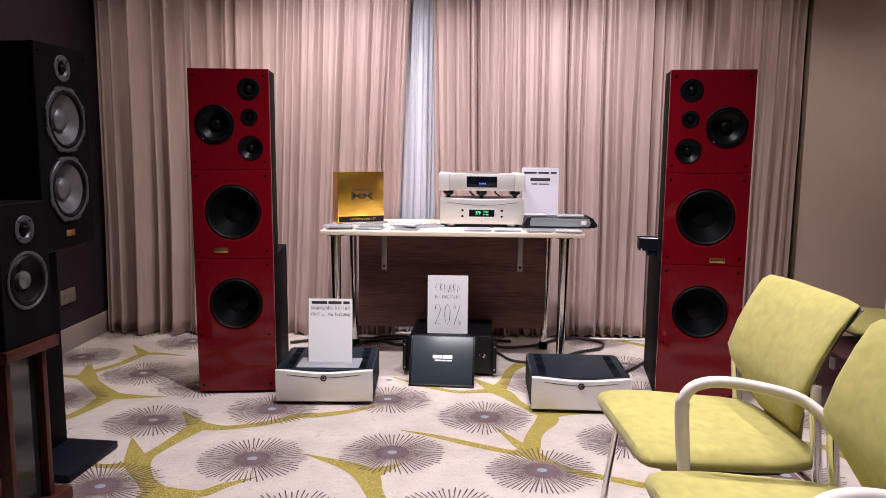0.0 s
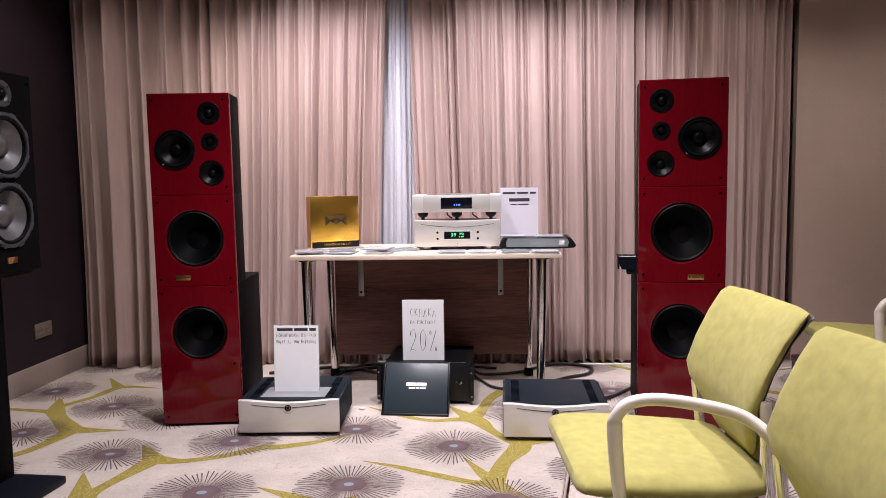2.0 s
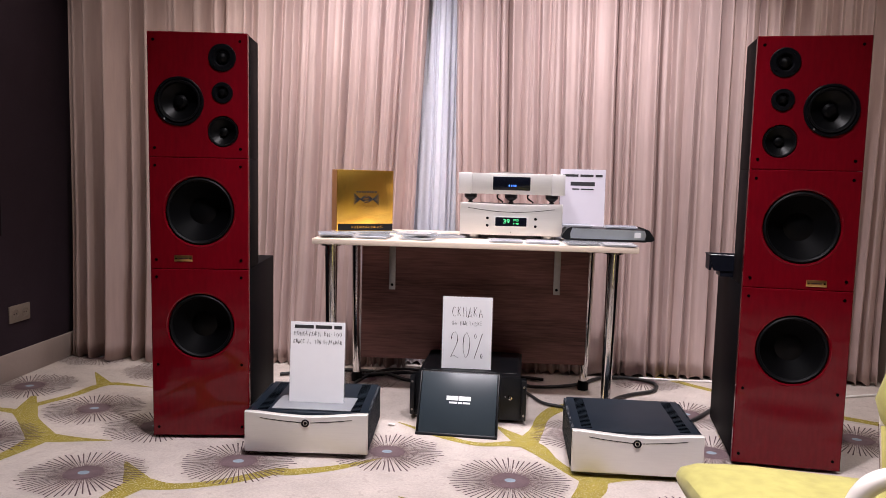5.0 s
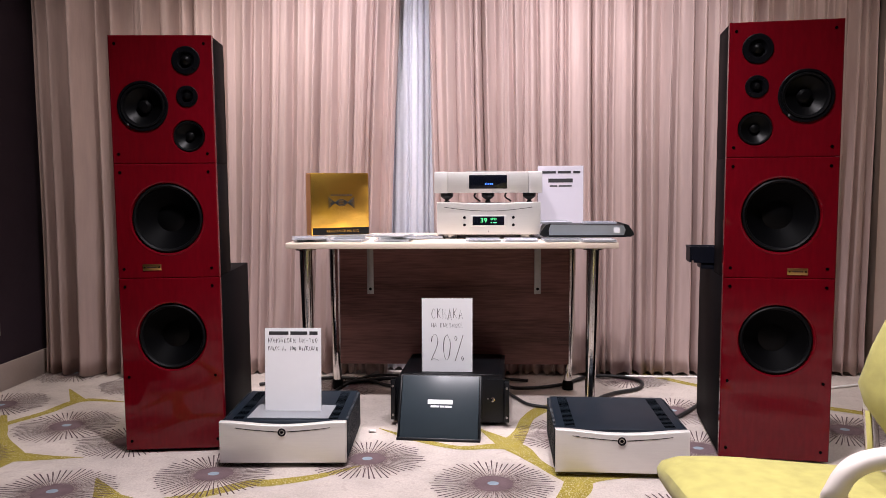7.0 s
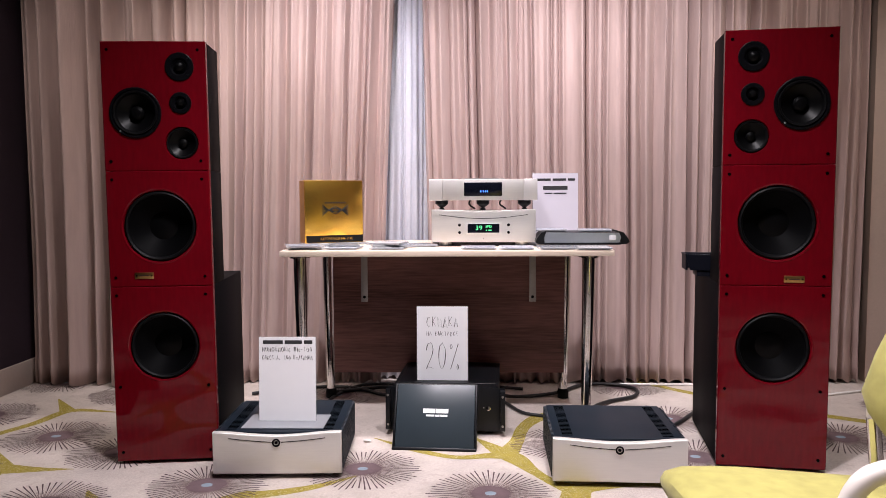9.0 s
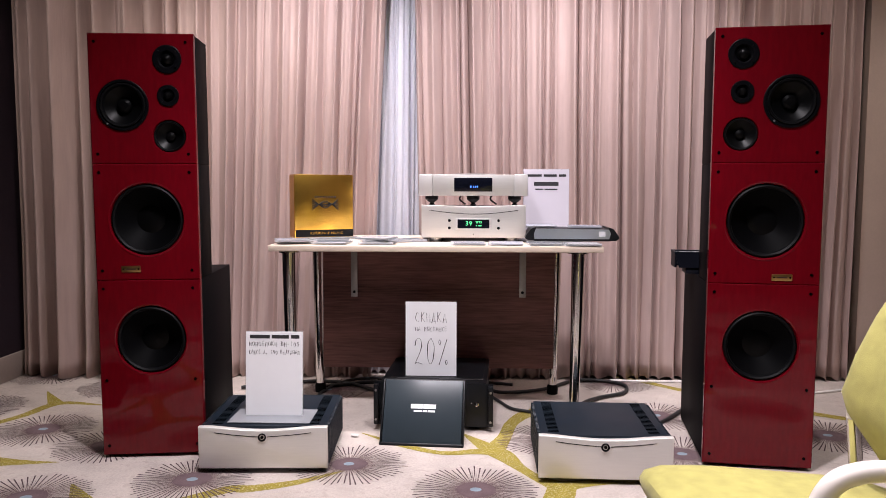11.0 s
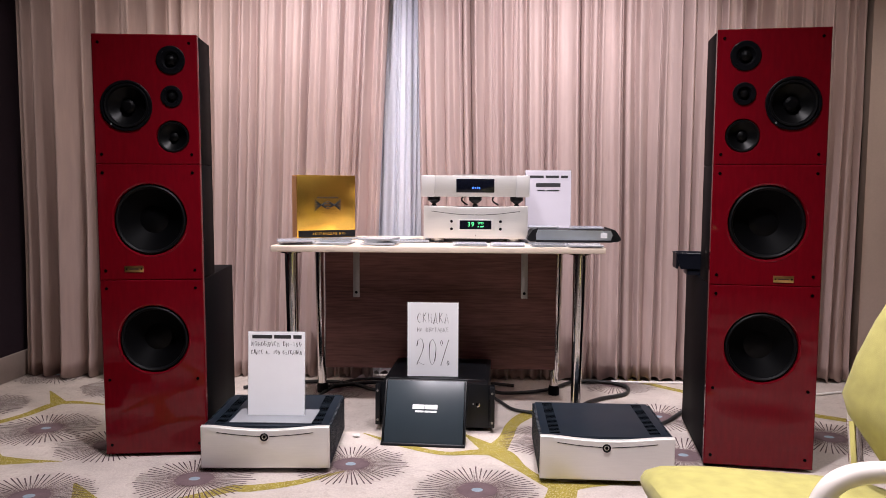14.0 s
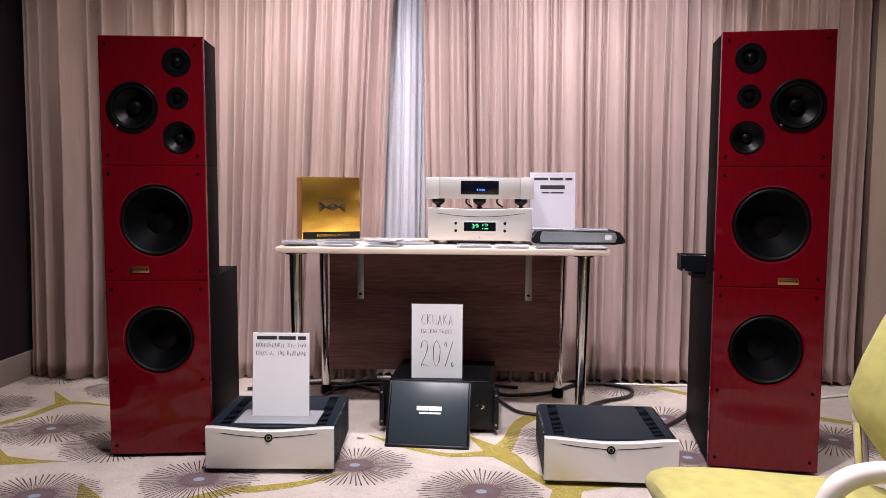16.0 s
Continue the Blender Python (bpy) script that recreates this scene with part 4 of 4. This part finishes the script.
# a low black and silver device with winged ends
low = thing("network_player", pose(0.432, 0.17, 0.763, 0, 0, -1.5), "low silver device with curved black ends, lying on the table", "audio component")
part("silver_face", prism(bmesh.new(), [(-0.155, 0.006), (0.150, 0.006), (0.158, 0.030), (0.150, 0.048), (-0.150, 0.050), (-0.158, 0.028)], 0.006), mat("blue_grey_aluminium", (0.44, 0.48, 0.53), 0.30, metal=0.7, vary=0.04), low, "blue-grey metal face", pose(0, -0.002, 0))
part("body", box(bmesh.new(), (0, 0.11, 0.027), (0.32, 0.21, 0.044), 0.006), M_BLACK, low)
for s in (-1, 1):
    part("end_wing", prism(bmesh.new(), [(s * 0.150, 0.001), (s * 0.180, 0.001), (s * 0.194, 0.010), (s * 0.190, 0.022), (s * 0.170, 0.050), (s * 0.150, 0.056)], 0.20), M_BLACK, low, "curved black end", pose(0, 0.004, 0))
part("lower_edge", box(bmesh.new(), (0, -0.002, 0.004), (0.316, 0.010, 0.009), 0.002), M_BLACK, low, "black lower edge")
part("sticker", box(bmesh.new(), (0.122, -0.0035, 0.029), (0.027, 0.001, 0.022)), M_PAPER, low, "small white sticker")

rngc = random.Random(9)
M_INLAYS = [mat("disc_inlay", c, 0.5, vary=0.35, scale=40) for c in ((0.35, 0.35, 0.40), (0.03, 0.03, 0.04), (0.42, 0.38, 0.36), (0.16, 0.17, 0.22))]


def disc_case(x, y, z, turn, k):
    dc = thing("disc_case", pose(x, y, z, 0, 0, turn), ("clear plastic disc case lying flat with a pale inlay", "dark disc case lying flat on the table")[k % 4 == 1], "disc case", "disc cases on the table")
    part("shell", box(bmesh.new(), (0, 0, 0.0045), (0.142, 0.125, 0.0085), 0.001, 1), M_CASE, dc, "clear plastic shell")
    part("tray", box(bmesh.new(), (0.004, 0, 0.0035), (0.126, 0.118, 0.0036)), M_BLACK if k % 3 else M_INLAYS[3], dc, "dark plastic disc tray")
    part("inlay", box(bmesh.new(), (0.004, 0, 0.0068), (0.124, 0.119, 0.0010)), M_INLAYS[k % 4], dc, "printed paper inlay")


for k, (x, y, z, turn) in enumerate(((-0.70, 0.375, 0.7502, 28), (-0.585, 0.435, 0.7502, 28), (-0.715, 0.135, 0.7502, 6), (-0.725, 0.11, 0.7592, 16), (-0.558, 0.115, 0.7502, -7), (-0.565, 0.15, 0.7592, 8), (-0.37, 0.115, 0.7502, -4), (-0.365, 0.13, 0.7592, 9),
                                     (-0.40, 0.30, 0.7502, 20), (-0.265, 0.27, 0.7502, 25), (-0.375, 0.125, 0.7682, -14), (0.0, 0.115, 0.7502, 2), (0.155, 0.115, 0.7502, -3), (0.315, 0.105, 0.7502, 4), (0.462, 0.10, 0.7502, 0),
                                     (0.50, 0.30, 0.8115, -6), (0.305, 0.33, 0.8115, 5))):
    disc_case(x, y, z + 0.002, turn, k)

# ---- chairs ----


def cushion(bm, rows):
    """A padded slab through rows of (centre, half width along y, half thickness, thickness direction)."""
    rings, n = [], 30
    for c, hw, ht, d in rows:
        c, d = Vector(c), Vector(d).normalized()
        ring = []
        for k in range(n):
            a = 2 * math.pi * k / n
            ca, sa = math.cos(a), math.sin(a)
            u = math.copysign(abs(ca) ** 0.32, ca) * hw
            v = math.copysign(abs(sa) ** 0.88, sa) * ht
            ring.append(bm.verts.new(c + Vector((0, u, 0)) + d * v))
        rings.append(ring)
    for a, b in zip(rings, rings[1:]):
        for k in range(n):
            bm.faces.new((a[k], a[(k + 1) % n], b[(k + 1) % n], b[k]))
    bm.faces.new(rings[0])
    bm.faces.new(rings[-1])
    bmesh.ops.recalc_face_normals(bm, faces=bm.faces)
    return bm


def chair(m, arms, label):
    """A conference chair that faces -x."""
    ch = thing("conference_chair", m, label, "chair", "lime conference chairs")
    up = (0.03, 0, 1)
    part("seat", cushion(bmesh.new(), [((-0.252, 0, 0.424), 0.205, 0.008, up), ((-0.248, 0, 0.425), 0.228, 0.017, up), ((-0.236, 0, 0.427), 0.246, 0.023, up), ((-0.205, 0, 0.428), 0.258, 0.027, up), ((-0.15, 0, 0.427), 0.260, 0.028, up), ((-0.09, 0, 0.425), 0.258, 0.028, up),
                                       ((0.02, 0, 0.416), 0.252, 0.029, up), ((0.11, 0, 0.411), 0.242, 0.029, up), ((0.165, 0, 0.410), 0.222, 0.026, up), ((0.192, 0, 0.410), 0.198, 0.020, up), ((0.204, 0, 0.410), 0.176, 0.010, up)]), M_FABRIC, ch, "lime velour seat pad", pose(0, 0, 0.018))
    part("seat_pan", cushion(bmesh.new(), [((-0.18, 0, 0.378), 0.179, 0.006, up), ((-0.15, 0, 0.378), 0.202, 0.008, up), ((0.1, 0, 0.374), 0.188, 0.008, up), ((0.19, 0, 0.378), 0.141, 0.006, up)]), M_SHELL, ch, "dark moulded seat pan", pose(0, 0, 0.016))
    d = (1, 0, -0.36)
    pad = part("backrest", cushion(bmesh.new(), [((0.172, 0, 0.462), 0.112, 0.007, d), ((0.168, 0, 0.480), 0.131, 0.016, d), ((0.156, 0, 0.530), 0.178, 0.019, d), ((0.147, 0, 0.575), 0.225, 0.020, d), ((0.150, 0, 0.610), 0.247, 0.020, d),
                                           ((0.176, 0, 0.68), 0.250, 0.019, d), ((0.212, 0, 0.75), 0.253, 0.017, d), ((0.244, 0, 0.800), 0.255, 0.015, d), ((0.260, 0, 0.815), 0.248, 0.007, d)]), M_FABRIC, ch, "lime velour backrest, tapering below")
    for v in pad.data.vertices:  # hollowed across its width
        v.co.x += 0.016 - 0.5 * v.co.y ** 2
    shell = part("back_shell", cushion(bmesh.new(), [((0.176, 0, 0.50), 0.120, 0.004, d), ((0.170, 0, 0.545), 0.180, 0.005, d), ((0.166, 0, 0.60), 0.236, 0.006, d), ((0.192, 0, 0.68), 0.243, 0.006, d), ((0.230, 0, 0.75), 0.246, 0.006, d),
                                                    ((0.262, 0, 0.795), 0.250, 0.009, d), ((0.276, 0, 0.806), 0.246, 0.006, d)]), mat("grey_shell", (0.10, 0.085, 0.075), 0.5, vary=0.1), ch, "dark moulded shell behind the pad")
    for v in shell.data.vertices:
        v.co.x += 0.012 - 0.5 * v.co.y ** 2
    part("back_support", cushion(bmesh.new(), [((0.205, 0, 0.36), 0.09, 0.004, (1, 0, 0)), ((0.198, 0, 0.42), 0.11, 0.006, (1, 0, 0)), ((0.192, 0, 0.52), 0.13, 0.006, (1, 0, 0))]), M_FABRIC, ch)
    for s in (-1, 1):
        y = 0.248 * s
        part("front_leg", tube(bmesh.new(), [(-0.165, 0.215 * s, 0.385), (-0.18, 0.235 * s, 0.36), (-0.20, 0.242 * s, 0.18), (-0.215, 0.245 * s, 0.012)], 0.0105, 14), M_CHROME, ch, "chrome tube leg")
        part("rear_leg", tube(bmesh.new(), [(0.158, y, 0.56), (0.175, y, 0.40), (0.21, y, 0.2), (0.262, y, 0.012)], 0.0125, 14, 1.25), M_CHROME, ch, "chrome oval tube leg")
        part("side_rail", tube(bmesh.new(), [(-0.175, 0.225 * s, 0.372), (0.0, 0.24 * s, 0.366), (0.176, y, 0.372)], 0.009, 10), M_CHROME, ch)
        part("post_cap", tube(bmesh.new(), smooth_path([(0.160, y, 0.56), (0.158, y, 0.590), (0.157, y, 0.612), (0.158, y, 0.624)], 3), (0.0135, 0.0115), 16), M_ARM, ch, "warm white plastic cap")
        for x, yy in ((-0.215, 0.245 * s), (0.262, y)):
            part("glide", lathe(bmesh.new(), [(0.014, 0.0), (0.015, 0.012), (0.011, 0.018), (0.0, 0.018)], "z", seg=14), M_RUBBER, ch, at=pose(x, yy, 0.001))
        if arms:
            ya = 0.278 * s
            part("armrest", tube(bmesh.new(), smooth_path([(-0.140, ya - 0.02 * s, 0.375), (-0.147, ya, 0.47), (-0.156, ya, 0.582), (-0.152, ya, 0.620), (-0.126, ya, 0.647), (-0.07, ya, 0.655),
                                                           (0.02, ya, 0.642), (0.10, ya - 0.012 * s, 0.622), (0.142, ya - 0.040 * s, 0.592), (0.160, ya - 0.058 * s, 0.560)], 6), 0.0165, 16, 0.8), M_ARM, ch, "warm white plastic armrest")
    part("crossbar", tube(bmesh.new(), [(0.176, -0.248, 0.372), (0.176, 0.248, 0.372)], 0.009, 10), M_CHROME, ch)
    for o in ch.children:
        # the back and its posts stand closer together than the seat is wide
        slim = 0.955 if o.name.split(".")[0] in ("backrest", "back_support", "rear_leg", "post_cap", "crossbar", "back_shell") else 1.07
        o.data.transform(Matrix.Diagonal((1.07, slim, 1, 1)))
        for v in o.data.vertices:
            v.co.z = 1.07 * v.co.z - 0.0818 if v.co.z > 0.3 else v.co.z * 0.797
        o.location = (o.location.x * 1.07, o.location.y * 1.07, o.location.z)
    return ch


chair(pose(0.648, -1.662, 0, 0, 0, 4), False, "lime velour conference chair on chrome legs, without arms")
chair(pose(0.655, -2.270, 0, 0, 0, 3), True, "lime velour conference chair with warm white arms")
chair(pose(1.930, -0.250, 0), False, "lime velour armless chair, close to the beige wall")
chair(pose(1.895, -0.890, 0), True, "lime velour chair with white arms, close to the beige wall")

case = thing("case", pose(1.72, -0.42, 0, 0, 0, 0), "dark maroon case with metal latches, under a chair", "case")
part("shell", box(bmesh.new(), (0, 0, 0.145), (0.36, 0.40, 0.28), 0.008), M_SHELL, case)
part("lid", box(bmesh.new(), (0, 0, 0.295), (0.365, 0.405, 0.03), 0.006), M_SHELL, case)
for y in (-0.12, 0.12):
    part("latch", box(bmesh.new(), (-0.185, y, 0.265), (0.012, 0.035, 0.05), 0.003), M_STEEL, case, "steel latch")

# ---- dark loudspeakers at the side wall ----


def silver_woofer(parent, x, z, r):
    fl = part("woofer", lathe(bmesh.new(), [(r * 0.97, -0.001), (r * 0.97, 0.007), (r * 0.95, 0.010), (r * 0.87, 0.010), (r * 0.85, 0.005)], seg=56), M_ALU_RING, parent, "grey cast-frame woofer with a silver cone", pose(x, 0, z))
    lug = None
    for k in range(8):
        at = pose(0, 0, 0, 0, -k * 45 - 22.5, 0)
        if lug is None:
            lug = part("lug", box(bmesh.new(), (r * 0.945, -0.0045, 0), (0.016, 0.0086, 0.030), 0.003), M_ALU_RING, fl, at=at)
        else:
            again(lug, at)
    part("surround", lathe(bmesh.new(), [(r * 0.86, 0.004), (r * 0.82, 0.011), (r * 0.77, 0.010), (r * 0.74, 0.0)], seg=48), M_RUBBER, fl)
    part("cone", lathe(bmesh.new(), [(r * 0.75, 0.001), (r * 0.55, -0.012), (r * 0.33, -0.030)], seg=48), M_SILVER_CONE, fl, "silver-grey cone")
    part("dust_cap", lathe(bmesh.new(), [(r * 0.35, -0.029), (r * 0.32, -0.014), (r * 0.2, -0.003), (0.0, 0.002)], seg=32), M_SILVER_CONE, fl)
    return fl


M_BLACK_OAK = mat("black_oak_veneer", (0.004, 0.0036, 0.004), 0.6, spec=0.03, vary=0.4, scale=60, stretch=(6, 6, 0.5), bump=0.08, bump_scale=160)
S1 = pose(-1.485, -1.10, 0, 0, 0, 86)
big = thing("stand_speaker", S1 @ pose(0, 0, 0.81), "black oak loudspeaker with grey woofers, on a black stand", "loudspeaker")
holes = [(0.0, 0.445, 0.100), (0.0, 0.201, 0.100), (0.0, 0.623, 0.030)]
part("baffle", pierced(bmesh.new(), 0.30, 0.0, 0.70, 0.022, holes), M_BLACK_OAK, big, "black oak front panel")
part("cabinet", open_box(bmesh.new(), (0, 0.20, 0.35), (0.296, 0.354, 0.698)), M_BLACK_OAK, big)
silver_woofer(big, 0, 0.445, 0.118)
silver_woofer(big, 0, 0.201, 0.118)
tw = driver("tweeter", big, 0.0, 0.623, 0.046, "tweeter", label="grey-flanged dome tweeter")
tw.data.materials[0] = M_ALU_RING
part("name_plate", box(bmesh.new(), (0, -0.001, 0.043), (0.05, 0.003, 0.022), 0.001), M_BRASS, big, "small brass name plate")
for x in (-0.13, 0.13):
    screw(big, x, 0.67, 0.004)
stand = thing("speaker_stand", S1, "black loudspeaker stand with a flat foot plate", "stand")
part("foot_plate", box(bmesh.new(), (-0.055, 0.09, 0.016), (0.32, 0.34, 0.030), 0.005), M_NAVY, stand, "blue-black foot plate")
part("column", box(bmesh.new(), (-0.03, 0.16, 0.41), (0.23, 0.09, 0.76), 0.004), M_BLACK_OAK, stand)
part("top_plate", box(bmesh.new(), (0, 0.18, 0.799), (0.28, 0.30, 0.02), 0.003), M_BLACK, stand)

S2 = pose(-1.368, -1.574, 0, 0, 0, 84)
small = thing("bookshelf_speaker", S2 @ pose(0, 0, 0.572), "black bookshelf loudspeaker on a cherry wood stand", "loudspeaker")
part("baffle", pierced(bmesh.new(), 0.215, 0.0, 0.425, 0.02, [(0.0, 0.192, 0.075), (0.0, 0.345, 0.026)]), M_BLACK_OAK, small, "black oak front panel")
part("cabinet", open_box(bmesh.new(), (0, 0.16, 0.2125), (0.211, 0.28, 0.423)), M_BLACK_OAK, small)
fl = part("woofer", lathe(bmesh.new(), [(0.088, -0.001), (0.088, 0.005), (0.082, 0.007), (0.076, 0.003)], seg=48), M_ALU_RING, small, "dark woofer with a grey metal ring", pose(0, 0, 0.192))
part("surround", lathe(bmesh.new(), [(0.077, 0.002), (0.072, 0.008), (0.066, 0.006), (0.062, -0.002)], seg=40), M_RUBBER, fl)
part("cone", lathe(bmesh.new(), [(0.063, -0.001), (0.045, -0.012), (0.028, -0.020)], seg=40), M_CONE_GLOSS, fl)
part("dust_cap", lathe(bmesh.new(), [(0.030, -0.019), (0.026, -0.006), (0.014, 0.0), (0.0, 0.002)], seg=28), M_SILVER_CONE, fl)
tw = driver("tweeter", small, 0.0, 0.345, 0.042, "tweeter", label="grey-flanged dome tweeter")
tw.data.materials[0] = M_ALU_RING
wood = thing("speaker_stand", S2, "cherry wood loudspeaker stand with glossy black panel", "stand")
part("top_plate", box(bmesh.new(), (0, 0.14, 0.553), (0.235, 0.30, 0.036), 0.004), M_REDWOOD, wood, "cherry wood top plate")
for x in (-0.085, 0.075):
    part("upright", box(bmesh.new(), (x, 0.035, 0.292), (0.022, 0.04, 0.486), 0.003), M_REDWOOD, wood, "cherry wood upright")
part("panel", box(bmesh.new(), (-0.005, 0.05, 0.292), (0.136, 0.02, 0.484)), mat("glossy_black", (0.008, 0.008, 0.009), 0.08, vary=0.1), wood, "glossy black panel")
part("foot_plate", box(bmesh.new(), (0.0, 0.165, 0.026), (0.30, 0.34, 0.045), 0.006), M_REDWOOD, wood, "cherry wood foot plate")

# ---- wall socket, cables, crumb ----
sock = thing("wall_socket", pose(X0 + 0.0005, 0.385, 0.31, 0, 0, 90), "beige double wall socket on the dark wall", "socket")
part("plate", box(bmesh.new(), (0, -0.004, 0), (0.155, 0.008, 0.083), 0.003), M_SOCKET, sock)
for x in (-0.037, 0.037):
    so = part("outlet", lathe(bmesh.new(), [(0.026, 0.0), (0.026, 0.002), (0.021, 0.0025), (0.019, -0.001), (0.0, -0.001)], seg=28), M_SOCKET, sock, at=pose(x, -0.0081, 0))
    for dx in (-0.0095, 0.0095):
        part("pin_hole", lathe(bmesh.new(), [(0.003, 0.0), (0.003, 0.0008), (0.0, 0.0009)], seg=10), M_HOLE, so, at=pose(dx, 0.0008, 0))


def cable(points, r, material=M_CABLE, label="black mains cable lying on the carpet"):
    pts = [(x, y, z + r) for x, y, z in points]
    return whole("cable", tube(bmesh.new(), smooth_path(pts, 10), r, 10), material, label, "cable", group="cables on the floor")


cable([(0.07, 0.47, 0.08), (0.12, 0.52, 0.02), (0.22, 0.56, 0.004), (0.38, 0.63, 0.004), (0.52, 0.78, 0.004), (0.66, 0.80, 0.004), (0.77, 0.72, 0.004), (0.74, 0.58, 0.004), (0.60, 0.48, 0.004), (0.50, 0.30, 0.02), (0.48, -0.08, 0.06)], 0.0085)
cable([(0.06, 0.48, 0.06), (0.10, 0.50, 0.01), (0.15, 0.40, 0.003), (0.20, 0.30, 0.003), (0.30, 0.24, 0.003), (0.40, 0.05, 0.02), (0.42, -0.09, 0.04)], 0.007)
cable([(0.64, -0.08, 0.05), (0.70, 0.02, 0.02), (0.80, 0.13, 0.003), (0.93, 0.30, 0.003), (1.05, 0.50, 0.003)], 0.008, label="black loudspeaker cable lying on the carpet")
cable([(-0.30, 0.47, 0.05), (-0.36, 0.55, 0.01), (-0.46, 0.58, 0.003), (-0.58, 0.68, 0.003), (-0.75, 0.72, 0.003), (-0.95, 0.66, 0.003), (-1.1, 0.58, 0.003)], 0.0085)
cable([(-0.28, 0.48, 0.07), (-0.33, 0.60, 0.01), (-0.42, 0.78, 0.003), (-0.60, 0.75, 0.003), (-0.70, 0.50, 0.003), (-0.66, 0.2, 0.02), (-0.66, -0.06, 0.05)], 0.007)
cable([(-0.25, 0.47, 0.10), (-0.36, 0.62, 0.02), (-0.30, 0.72, 0.003), (-0.15, 0.70, 0.003), (0.05, 0.74, 0.003), (0.22, 0.70, 0.003)], 0.008)
cable([(-0.70, 0.62, 0.003), (-0.52, 0.70, 0.003), (-0.40, 0.66, 0.02), (-0.28, 0.78, 0.003), (0.0, 0.80, 0.003)], 0.009)
cable([(-0.83, -0.06, 0.06), (-0.86, 0.05, 0.03), (-0.98, 0.20, 0.003), (-1.08, 0.40, 0.003)], 0.008, label="black loudspeaker cable lying on the carpet")
cable([(0.72, 0.83, 0.0), (0.90, 0.82, 0.0), (1.2, 0.80, 0.0), (1.45, 0.55, 0.0), (1.6, 0.62, 0.0), (1.95, 0.75, 0.0)], 0.006, M_WHITE_CABLE, "white cable running along the curtain hem")
rngk = random.Random(2)
bm = bmesh.new()
bmesh.ops.create_icosphere(bm, subdivisions=2, radius=1)
for v in bm.verts:
    v.co = Vector((v.co.x * 0.017, v.co.y * 0.010, v.co.z * 0.006)) * rngk.uniform(0.75, 1.15)
whole("crumb", bm, M_CRUMB, "small pale crumb of plaster on the carpet", "debris", pose(-0.441, -0.079, 0.006))
